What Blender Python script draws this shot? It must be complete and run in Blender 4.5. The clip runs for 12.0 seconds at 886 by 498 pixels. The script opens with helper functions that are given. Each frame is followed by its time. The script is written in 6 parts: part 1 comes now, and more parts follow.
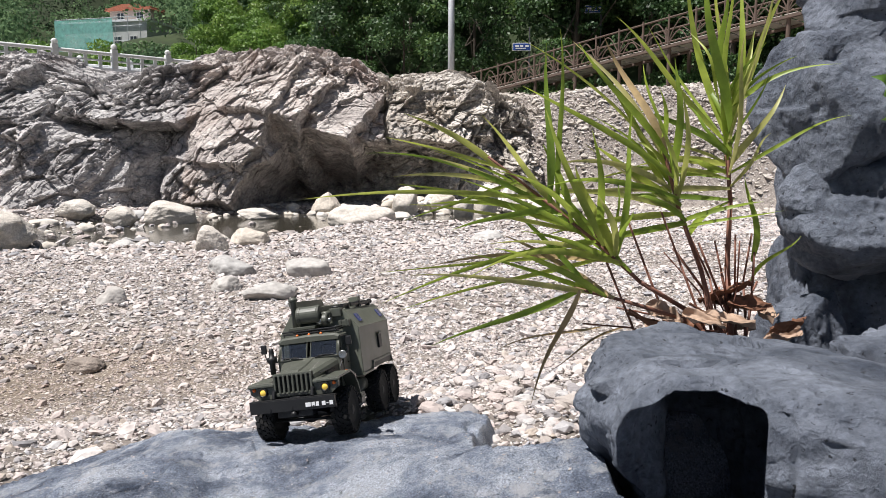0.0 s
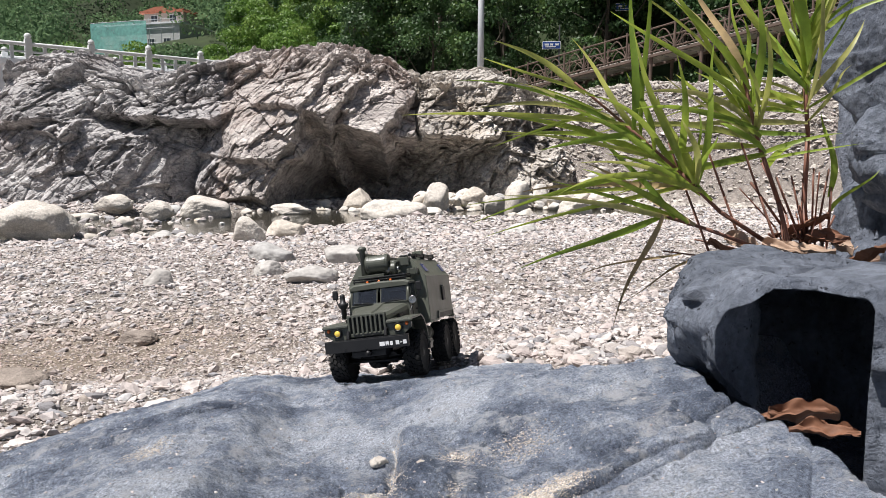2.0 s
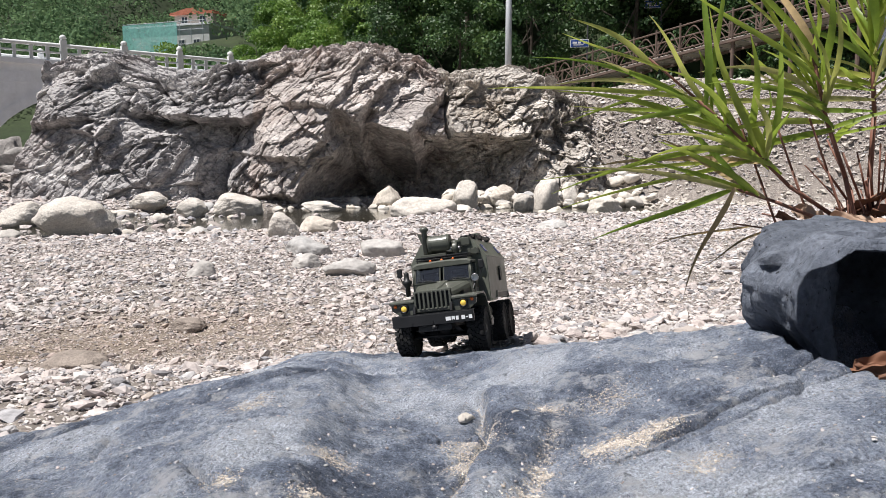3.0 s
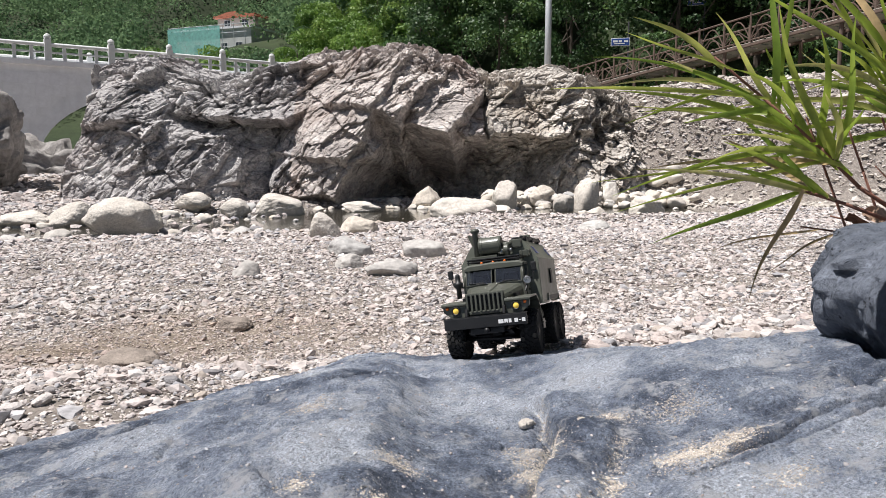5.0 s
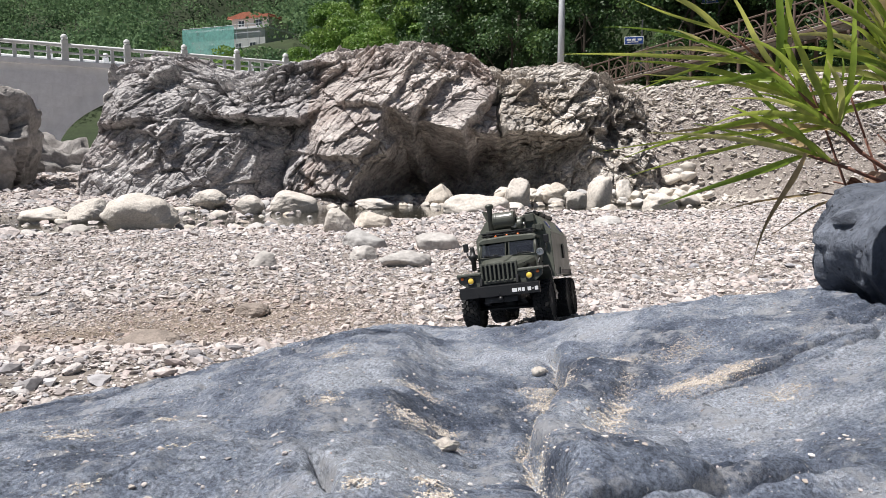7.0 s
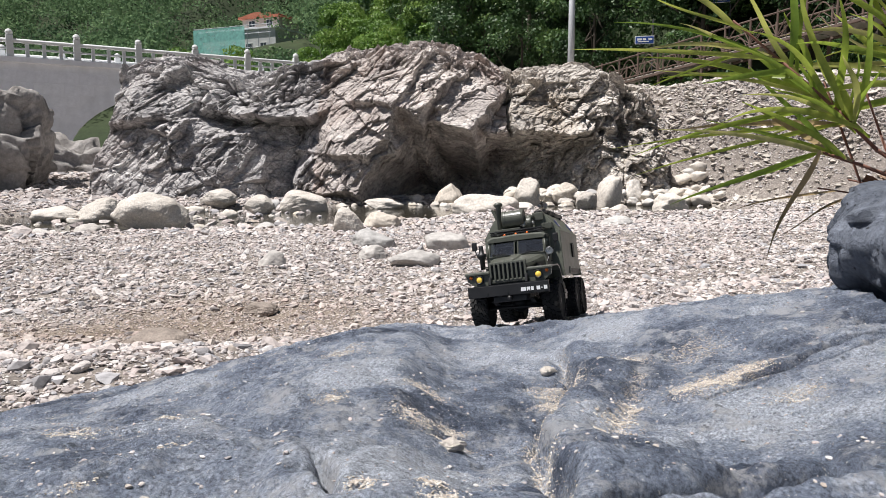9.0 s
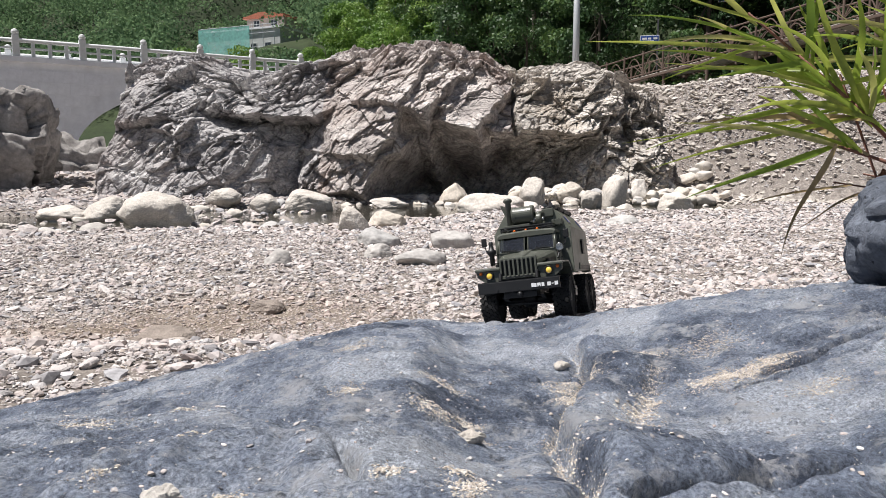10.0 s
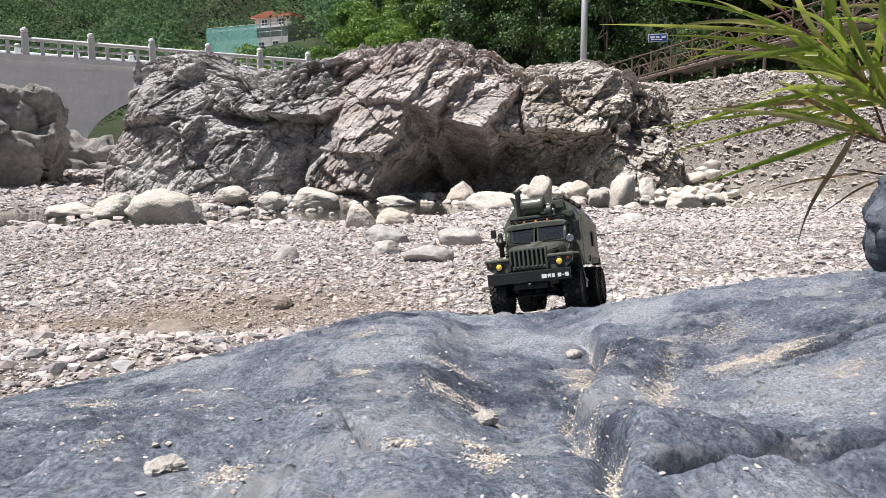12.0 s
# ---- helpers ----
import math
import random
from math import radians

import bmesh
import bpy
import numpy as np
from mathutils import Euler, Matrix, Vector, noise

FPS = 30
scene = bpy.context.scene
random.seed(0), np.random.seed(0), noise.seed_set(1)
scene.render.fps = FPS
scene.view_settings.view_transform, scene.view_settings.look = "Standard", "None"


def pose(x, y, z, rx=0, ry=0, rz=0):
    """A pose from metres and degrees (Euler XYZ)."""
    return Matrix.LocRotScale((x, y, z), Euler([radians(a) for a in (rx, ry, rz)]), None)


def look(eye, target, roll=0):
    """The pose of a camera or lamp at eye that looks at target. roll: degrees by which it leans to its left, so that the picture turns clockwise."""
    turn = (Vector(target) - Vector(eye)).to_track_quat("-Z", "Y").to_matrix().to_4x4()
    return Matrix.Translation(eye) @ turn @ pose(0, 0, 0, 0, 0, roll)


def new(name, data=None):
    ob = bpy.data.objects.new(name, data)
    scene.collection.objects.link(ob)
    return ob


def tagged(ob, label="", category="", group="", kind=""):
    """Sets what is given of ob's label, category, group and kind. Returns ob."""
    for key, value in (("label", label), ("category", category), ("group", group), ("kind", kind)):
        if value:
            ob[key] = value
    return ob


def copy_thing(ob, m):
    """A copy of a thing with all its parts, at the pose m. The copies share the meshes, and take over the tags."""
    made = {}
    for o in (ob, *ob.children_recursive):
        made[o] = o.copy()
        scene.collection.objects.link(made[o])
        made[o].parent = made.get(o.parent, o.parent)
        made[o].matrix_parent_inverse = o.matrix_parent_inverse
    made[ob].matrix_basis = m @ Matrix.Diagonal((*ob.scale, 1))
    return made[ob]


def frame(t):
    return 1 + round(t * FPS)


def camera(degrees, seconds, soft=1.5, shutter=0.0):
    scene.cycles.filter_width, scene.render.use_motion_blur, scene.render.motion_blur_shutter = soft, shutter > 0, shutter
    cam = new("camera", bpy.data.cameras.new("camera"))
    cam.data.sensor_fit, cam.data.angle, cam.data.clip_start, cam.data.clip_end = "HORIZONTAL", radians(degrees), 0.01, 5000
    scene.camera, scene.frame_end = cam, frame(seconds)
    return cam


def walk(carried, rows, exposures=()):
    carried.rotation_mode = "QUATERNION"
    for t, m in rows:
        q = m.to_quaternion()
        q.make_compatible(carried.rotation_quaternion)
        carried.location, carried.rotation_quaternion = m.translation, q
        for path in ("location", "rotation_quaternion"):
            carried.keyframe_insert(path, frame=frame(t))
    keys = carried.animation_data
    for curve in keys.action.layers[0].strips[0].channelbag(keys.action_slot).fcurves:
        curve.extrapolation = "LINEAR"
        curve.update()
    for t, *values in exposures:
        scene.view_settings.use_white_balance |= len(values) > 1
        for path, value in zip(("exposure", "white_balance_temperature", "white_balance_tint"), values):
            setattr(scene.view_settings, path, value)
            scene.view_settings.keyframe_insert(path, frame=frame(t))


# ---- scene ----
cam = camera(62.81, 12.0, soft=0.6)
PATH = [
    (0, pose(0.1829, 0.0845, 0.8153, 83.046, -0.215, -9.076)),
    (0.5, pose(0.1643, 0.0779, 0.7965, 83.049, -0.182, -8.309)),
    (1, pose(0.1485, 0.0707, 0.7775, 83.070, -0.211, -7.628)),
    (1.5, pose(0.1318, 0.0636, 0.7560, 83.084, -0.195, -7.197)),
    (2, pose(0.1060, 0.0588, 0.7249, 83.088, -0.189, -6.914)),
    (2.5, pose(0.0710, 0.0424, 0.7054, 83.054, -0.212, -6.195)),
    (3, pose(0.0350, 0.0235, 0.6926, 83.043, -0.129, -4.899)),
    (5, pose(0.0101, 0.0335, 0.6944, 83.062, 0.008, -1.918)),
    (5.5, pose(0.0106, 0.0316, 0.6735, 83.062, 0.007, -1.588)),
    (6, pose(0.0026, 0.0081, 0.6552, 83.040, 0.031, -1.370)),
    (6.5, pose(0.0038, -0.0121, 0.6524, 83.043, 0.021, -1.127)),
    (7, pose(0.0032, -0.0165, 0.6497, 83.050, 0.045, -0.921)),
    (9, pose(0.0052, -0.0073, 0.6461, 83.047, 0.008, -0.168)),
    (9.5, pose(0.0002, 0.0000, 0.6401, 83.018, -0.001, 0.003)),
    (10, pose(-0.0048, -0.0022, 0.6385, 83.023, -0.002, 0.172)),
    (10.5, pose(-0.0046, 0.0038, 0.6344, 83.008, -0.079, 0.339)),
    (11, pose(-0.0070, 0.0118, 0.6293, 83.003, -0.045, 0.499)),
    (11.5, pose(-0.0077, 0.0111, 0.6256, 82.944, -0.068, 0.635)),
    (12, pose(-0.0090, 0.0092, 0.6223, 82.950, -0.080, 0.725)),
]
walk(cam, PATH, exposures=((0, 0.43), (2, 0.39), (10.5, 0.36), (12, 0.38)))
import functools

# ---- light ----
SUN = Vector((-0.38, -0.06, 0.92)).normalized()
world = bpy.data.worlds.new("world")
scene.world = world
world.use_nodes = True
wn = world.node_tree
sky = wn.nodes.new("ShaderNodeTexSky")
sky.sky_type = "NISHITA"
sky.sun_disc = False
sky.sun_elevation = math.asin(SUN.z)
sky.sun_rotation = math.atan2(SUN.x, SUN.y)
wn.links.new(sky.outputs[0], wn.nodes["Background"].inputs[0])
wn.nodes["Background"].inputs[1].default_value = 0.037
sun = new("sun", bpy.data.lights.new("sun", "SUN"))
sun.data.energy = 5.3
sun.data.angle = radians(0.6)
sun.data.color = (1.0, 0.965, 0.935)
sun.matrix_world = look(SUN * 50, (0, 0, 0))


# ---- numeric noise ----
def _hash(ix, iy, iz, seed):
    h = (ix.astype(np.int64) * 374761393 + iy.astype(np.int64) * 668265263 + iz.astype(np.int64) * 2147483647 + seed * 1274126177) & 0xFFFFFFFF
    h = ((h ^ (h >> 13)) * 1274126177) & 0xFFFFFFFF
    h = ((h ^ (h >> 15)) * 2246822519) & 0xFFFFFFFF
    h = h ^ (h >> 16)
    return h.astype(np.float64) / 4294967295.0


def vnoise(p, seed=0):
    """Smooth lattice noise in -1..1 at points p (n, 3)."""
    i = np.floor(p).astype(np.int64)
    f = p - i
    w = f * f * f * (f * (f * 6 - 15) + 10)
    out = np.zeros(len(p))
    for dx in (0, 1):
        for dy in (0, 1):
            for dz in (0, 1):
                k = (w[:, 0] if dx else 1 - w[:, 0]) * (w[:, 1] if dy else 1 - w[:, 1]) * (w[:, 2] if dz else 1 - w[:, 2])
                out += k * _hash(i[:, 0] + dx, i[:, 1] + dy, i[:, 2] + dz, seed)
    return out * 2 - 1


def fbm(p, octaves=4, seed=0, gain=0.5):
    out, a = np.zeros(len(p)), 1.0
    for o in range(octaves):
        out += a * vnoise(p * 2.0**o + 17.3 * o, seed + o)
        a *= gain
    return out


def facets(p, seed=0, tilt=0.6):
    """Blocky relief: every cell of a jittered lattice is a tilted plane of its own. Returns height and edge distance."""
    i = np.floor(p).astype(np.int64)
    best = np.full(len(p), 9e9)
    second = np.full(len(p), 9e9)
    height = np.zeros(len(p))
    for dx in (-1, 0, 1):
        for dy in (-1, 0, 1):
            for dz in (-1, 0, 1):
                c = i + (dx, dy, dz)
                r = [_hash(c[:, 0], c[:, 1], c[:, 2], seed + k) for k in range(7)]
                q = p - (c + np.stack(r[:3], 1))
                d = (q * q).sum(1)
                h = (r[3] - 0.5) + tilt * ((r[4] - 0.5) * q[:, 0] + (r[5] - 0.5) * q[:, 1] + (r[6] - 0.5) * q[:, 2]) * 2
                near = d < best
                second = np.where(near, best, np.minimum(second, d))
                height = np.where(near, h, height)
                best = np.where(near, d, best)
    return height, np.sqrt(second) - np.sqrt(best)


def crags(p, seed=0, tilt=1.0, bow=0.5):
    """Broken rock: the highest of many tilted, slightly bowed planes. Flat faces that meet in sharp creases, with no jumps."""
    i = np.floor(p).astype(np.int64)
    height = np.full(len(p), -9e9)
    for dx in (-1, 0, 1):
        for dy in (-1, 0, 1):
            for dz in (-1, 0, 1):
                c = i + (dx, dy, dz)
                r = [_hash(c[:, 0], c[:, 1], c[:, 2], seed + k) for k in range(7)]
                q = p - (c + np.stack(r[:3], 1))
                h = 0.6 * (r[3] - 0.5) + tilt * ((r[4] - 0.5) * q[:, 0] + (r[5] - 0.5) * q[:, 1] + (r[6] - 0.5) * q[:, 2]) * 2 - bow * (q * q).sum(1)
                height = np.maximum(height, h)
    return height


def smooth(a, b, x):
    t = np.clip((x - a) / (b - a), 0, 1)
    return t * t * (3 - 2 * t)


# ---- mesh helpers ----
def mesh_of(name, verts, faces, flat=True):
    """A mesh from arrays of verts (n, 3) and faces (m, 3 or 4)."""
    verts, faces = np.asarray(verts, np.float32), np.asarray(faces, np.int32)
    me = bpy.data.meshes.new(name)
    me.vertices.add(len(verts))
    me.vertices.foreach_set("co", verts.ravel())
    k = faces.shape[1]
    me.loops.add(faces.size)
    me.loops.foreach_set("vertex_index", faces.ravel())
    me.polygons.add(len(faces))
    me.polygons.foreach_set("loop_start", np.arange(0, faces.size, k, dtype=np.int32))
    me.polygons.foreach_set("loop_total", np.full(len(faces), k, np.int32))
    me.polygons.foreach_set("use_smooth", np.full(len(faces), not flat))
    me.update(calc_edges=True)
    me.validate()
    return me


def obj(name, me, material=None, parent=None, label="", category="", group="", kind=""):
    ob = new(name, me)
    if material is not None:
        me.materials.append(material)
    if parent is not None:
        ob.parent = parent
    return tagged(ob, label, category, group, kind)


def part(name, bm, material, parent, label="", flat=True):
    """Links a bmesh as one mesh object under a thing or a part."""
    me = bpy.data.meshes.new(name)
    bm.normal_update()
    bm.to_mesh(me)
    bm.free()
    if not flat:
        me.polygons.foreach_set("use_smooth", np.ones(len(me.polygons), bool))
    return obj(name, me, material, parent, label)


def empty(name, m, label, category, group="", kind=""):
    ob = new(name)
    ob.empty_display_size = 0.1
    ob.matrix_world = m
    return tagged(ob, label, category, group, kind)


def add_box(bm, lo, hi, bevel=0.0, m=None):
    """A box from corner lo to corner hi, its edges rounded by bevel."""
    made = bmesh.ops.create_cube(bm, size=1)["verts"]
    size = [b - a for a, b in zip(lo, hi)]
    mid = [(a + b) / 2 for a, b in zip(lo, hi)]
    for v in made:
        v.co = Vector([v.co[k] * size[k] + mid[k] for k in range(3)])
    if bevel:
        edges = list({e for v in made for e in v.link_edges})
        out = bmesh.ops.bevel(bm, geom=edges, offset=bevel, segments=2, affect="EDGES", profile=0.6)
        made = list({v for f in out["faces"] for v in f.verts} | {v for v in made if v.is_valid})
    if m is not None:
        bmesh.ops.transform(bm, matrix=m, verts=made)
    return bm


def add_rod(bm, a, b, r, r2=None, sides=10):
    """A round bar from a to b."""
    a, b = Vector(a), Vector(b)
    m = Matrix.Translation((a + b) / 2) @ (b - a).to_track_quat("Z", "Y").to_matrix().to_4x4()
    bmesh.ops.create_cone(bm, cap_ends=True, segments=sides, radius1=r, radius2=r if r2 is None else r2, depth=(b - a).length, matrix=m)
    return bm


def add_lathe(bm, profile, m, sides=24):
    """Turns a profile of (radius, height) round the z axis of m."""
    rings = []
    for r, h in profile:
        rings.append([bm.verts.new(m @ Vector((r * math.cos(2 * math.pi * k / sides), r * math.sin(2 * math.pi * k / sides), h))) for k in range(sides)])
    for lo, hi in zip(rings, rings[1:]):
        for k in range(sides):
            bm.faces.new((lo[k], lo[(k + 1) % sides], hi[(k + 1) % sides], hi[k]))
    for ring, turn in ((rings[0], -1), (rings[-1], 1)):
        bm.faces.new(ring[::turn])
    return bm


def add_prism(bm, outline, lo, hi, axis=0):
    """Pushes a flat outline along an axis from lo to hi (the outline gives the two other coordinates)."""
    def at(p, w):
        q = list(p)
        q.insert(axis, w)
        return bm.verts.new(q)
    a, b = [at(p, lo) for p in outline], [at(p, hi) for p in outline]
    n = len(outline)
    bm.faces.new(a)
    bm.faces.new(b[::-1])
    for k in range(n):
        bm.faces.new((a[k], b[k], b[(k + 1) % n], a[(k + 1) % n]))
    bmesh.ops.recalc_face_normals(bm, faces=bm.faces)
    return bm


def box(name, lo, hi, material, parent, bevel=0.0, label=""):
    return part(name, add_box(bmesh.new(), lo, hi, bevel), material, parent, label)


def rod(name, a, b, r, material, parent, r2=None, sides=10, label=""):
    return part(name, add_rod(bmesh.new(), a, b, r, r2, sides), material, parent, label, flat=False if sides > 8 else True)


# ---- materials ----
def material(name, rough=0.8, metal=0.0, spec=0.5):
    m = bpy.data.materials.new(name)
    m.use_nodes = True
    b = m.node_tree.nodes["Principled BSDF"]
    b.inputs["Roughness"].default_value = rough
    b.inputs["Metallic"].default_value = metal
    b.inputs["Specular IOR Level"].default_value = spec
    return m, m.node_tree, b


def node(nt, kind, **values):
    n = nt.nodes.new(kind)
    for k, v in values.items():
        n.inputs[k].default_value = v
    return n


def ramp(nt, stops):
    r = nt.nodes.new("ShaderNodeValToRGB")
    e = r.color_ramp.elements
    while len(e) > 1:
        e.remove(e[-1])
    e[0].position, e[0].color = stops[0][0], (*stops[0][1], 1)
    for p, c in stops[1:]:
        e.new(p).color = (*c, 1)
    return r


def coords(nt, scale=(1, 1, 1), turn=(0, 0, 0), space="Object"):
    t = nt.nodes.new("ShaderNodeTexCoord")
    m = nt.nodes.new("ShaderNodeMapping")
    m.inputs["Scale"].default_value = scale
    m.inputs["Rotation"].default_value = [radians(a) for a in turn]
    nt.links.new(t.outputs[space], m.inputs[0])
    return m.outputs[0]


def mix(nt, a, b, fac, mode="MIX"):
    n = nt.nodes.new("ShaderNodeMix")
    n.data_type, n.blend_type = "RGBA", mode
    for socket, v in ((n.inputs[0], fac), (n.inputs[6], a), (n.inputs[7], b)):
        if isinstance(v, (int, float)):
            socket.default_value = v
        elif isinstance(v, tuple):
            socket.default_value = (*v, 1)
        else:
            nt.links.new(v, socket)
    return n.outputs[2]


def bump(nt, bsdf, height, strength, distance, after=None):
    n = nt.nodes.new("ShaderNodeBump")
    n.inputs["Strength"].default_value = strength
    n.inputs["Distance"].default_value = distance
    nt.links.new(height, n.inputs["Height"])
    if after is not None:
        nt.links.new(after, n.inputs["Normal"])
    nt.links.new(n.outputs[0], bsdf.inputs["Normal"])
    return n.outputs[0]


def noise_tex(nt, vec, scale, detail=6, rough=0.6, distort=0.0):
    n = nt.nodes.new("ShaderNodeTexNoise")
    n.inputs["Scale"].default_value = scale
    n.inputs["Detail"].default_value = detail
    n.inputs["Roughness"].default_value = rough
    n.inputs["Distortion"].default_value = distort
    nt.links.new(vec, n.inputs["Vector"])
    return n.outputs[0]


def stone_material(name, dark, light, grain, bump_size, rough=0.85, spots=None, spot_scale=60, stretch=(1, 1, 1), turn=(0, 0, 0), spot_at=0.68):
    """Mottled stone: two scales of colour, grain relief, pale flecks."""
    m, nt, b = material(name, rough, spec=0.35)
    v = coords(nt, stretch, turn)
    big = noise_tex(nt, v, grain, 5)
    fine = noise_tex(nt, v, grain * 9, 8, 0.7)
    r1 = ramp(nt, [(0.3, dark), (0.7, light)])
    nt.links.new(big, r1.inputs[0])
    r2 = ramp(nt, [(0.3, (0.55, 0.55, 0.55)), (0.75, (1.25, 1.25, 1.25))])
    nt.links.new(fine, r2.inputs[0])
    colour = mix(nt, r1.outputs[0], r2.outputs[0], 0.9, "MULTIPLY")
    if spots:
        sp = noise_tex(nt, v, spot_scale, 3, 0.5)
        r3 = ramp(nt, [(spot_at, (0, 0, 0)), (spot_at + 0.05, (1, 1, 1))])
        nt.links.new(sp, r3.inputs[0])
        colour = mix(nt, colour, spots, r3.outputs[0])
    nt.links.new(colour, b.inputs["Base Color"])
    vo = nt.nodes.new("ShaderNodeTexVoronoi")
    vo.inputs["Scale"].default_value = grain * 5
    nt.links.new(v, vo.inputs["Vector"])
    n1 = bump(nt, b, vo.outputs[0], 0.35, bump_size * 2)
    bump(nt, b, fine, 0.9, bump_size, n1)
    return m


def varied_material(name, stops, rough=0.85, per="island", grain=40.0, bump_size=0.003, spec=0.3, blotch=0.35):
    """Pieces that differ one from the next, with a grain over each."""
    m, nt, b = material(name, rough, spec=spec)
    r = ramp(nt, stops)
    if per == "island":
        nt.links.new(nt.nodes.new("ShaderNodeNewGeometry").outputs["Random Per Island"], r.inputs[0])
    else:
        nt.links.new(nt.nodes.new("ShaderNodeObjectInfo").outputs["Random"], r.inputs[0])
    v = coords(nt)
    f = noise_tex(nt, v, grain, 6, 0.65)
    g = ramp(nt, [(0.25, (1 - blotch,) * 3), (0.75, (1 + blotch * 0.7,) * 3)])
    nt.links.new(f, g.inputs[0])
    nt.links.new(mix(nt, r.outputs[0], g.outputs[0], 1.0, "MULTIPLY"), b.inputs["Base Color"])
    if bump_size:
        bump(nt, b, f, 0.6, bump_size)
    return m


def plain_material(name, colour, rough=0.5, metal=0.0, wear=0.15, scale=30.0, spec=0.5, bump_size=0.0):
    m, nt, b = material(name, rough, metal, spec)
    f = noise_tex(nt, coords(nt), scale, 5, 0.65)
    r = ramp(nt, [(0.3, tuple(c * (1 - wear) for c in colour)), (0.7, tuple(min(1, c * (1 + wear)) for c in colour))])
    nt.links.new(f, r.inputs[0])
    nt.links.new(r.outputs[0], b.inputs["Base Color"])
    rr = ramp(nt, [(0.3, (max(0, rough - 0.08),) * 3), (0.7, (min(1, rough + 0.1),) * 3)])
    nt.links.new(f, rr.inputs[0])
    nt.links.new(rr.outputs[0], b.inputs["Roughness"])
    if bump_size:
        bump(nt, b, f, 0.5, bump_size)
    return m


def leaf_material(name, stops, per="island", passing=0.35, rough=0.5):
    m, nt, b = material(name, rough, spec=0.35 if rough < 0.6 else 0.1)
    r = ramp(nt, stops)
    if per == "island":
        patch = node(nt, "ShaderNodeMapRange", **{"From Min": 0.36, "From Max": 0.64})
        nt.links.new(noise_tex(nt, coords(nt), 0.28, 3, 0.6), patch.inputs["Value"])
        both = node(nt, "ShaderNodeMix")
        both.inputs[0].default_value = 0.4
        nt.links.new(patch.outputs[0], both.inputs[2])
        nt.links.new(nt.nodes.new("ShaderNodeNewGeometry").outputs["Random Per Island"], both.inputs[3])
        nt.links.new(both.outputs[0], r.inputs[0])
    else:
        nt.links.new(nt.nodes.new("ShaderNodeObjectInfo").outputs["Random"], r.inputs[0])
    f = noise_tex(nt, coords(nt), 0.08 if per == "island" else 25.0, 4)
    g = ramp(nt, [(0.35, (0.7, 0.72, 0.7)), (0.65, (1.25, 1.2, 1.1))])
    nt.links.new(f, g.inputs[0])
    col = mix(nt, r.outputs[0], g.outputs[0], 1.0, "MULTIPLY")
    nt.links.new(col, b.inputs["Base Color"])
    t = nt.nodes.new("ShaderNodeBsdfTranslucent")
    nt.links.new(col, t.inputs[0])
    mx = nt.nodes.new("ShaderNodeMixShader")
    mx.inputs[0].default_value = passing
    nt.links.new(b.outputs[0], mx.inputs[1])
    nt.links.new(t.outputs[0], mx.inputs[2])
    nt.links.new(mx.outputs[0], nt.nodes["Material Output"].inputs["Surface"])
    return m


def slate_material():
    """Blue-grey rock: dark and pale mottling, dusty film in patches, white flecks, pits."""
    m, nt, b = material("blue_grey_slate", 0.6, spec=0.45)
    v = coords(nt, (1, 0.8, 1))
    r1 = ramp(nt, [(0.39, (0.066, 0.085, 0.130)), (0.49, (0.225, 0.262, 0.340)), (0.59, (0.475, 0.510, 0.580))])
    nt.links.new(noise_tex(nt, v, 6.0, 12, 0.76), r1.inputs[0])
    fine = noise_tex(nt, v, 420.0, 8, 0.8)
    r2 = ramp(nt, [(0.38, (0.35, 0.36, 0.38)), (0.5, (1, 1, 1)), (0.62, (1.7, 1.67, 1.62))])
    nt.links.new(fine, r2.inputs[0])
    c = mix(nt, r1.outputs[0], r2.outputs[0], 1.0, "MULTIPLY")
    film = ramp(nt, [(0.52, (0, 0, 0)), (0.62, (0.85, 0.85, 0.85))])
    nt.links.new(noise_tex(nt, v, 22.0, 12, 0.8), film.inputs[0])
    c = mix(nt, c, (0.50, 0.505, 0.53), film.outputs[0])
    fleck = ramp(nt, [(0.645, (0, 0, 0)), (0.67, (1, 1, 1))])
    nt.links.new(noise_tex(nt, v, 280.0, 4, 0.65), fleck.inputs[0])
    c = mix(nt, c, (0.62, 0.61, 0.59), fleck.outputs[0])
    dark = ramp(nt, [(0.34, (0.8, 0.8, 0.8)), (0.42, (0, 0, 0))])
    nt.links.new(noise_tex(nt, v, 75.0, 9, 0.75), dark.inputs[0])
    c = mix(nt, c, (0.05, 0.06, 0.075), dark.outputs[0])
    nt.links.new(c, b.inputs["Base Color"])
    pits = nt.nodes.new("ShaderNodeTexVoronoi")
    pits.inputs["Scale"].default_value = 60.0
    nt.links.new(v, pits.inputs["Vector"])
    n1 = bump(nt, b, pits.outputs[0], 0.1, 0.002)
    n2 = bump(nt, b, noise_tex(nt, v, 45.0, 10, 0.8), 1.0, 0.012, n1)
    bump(nt, b, fine, 1.0, 0.003, n2)
    return m


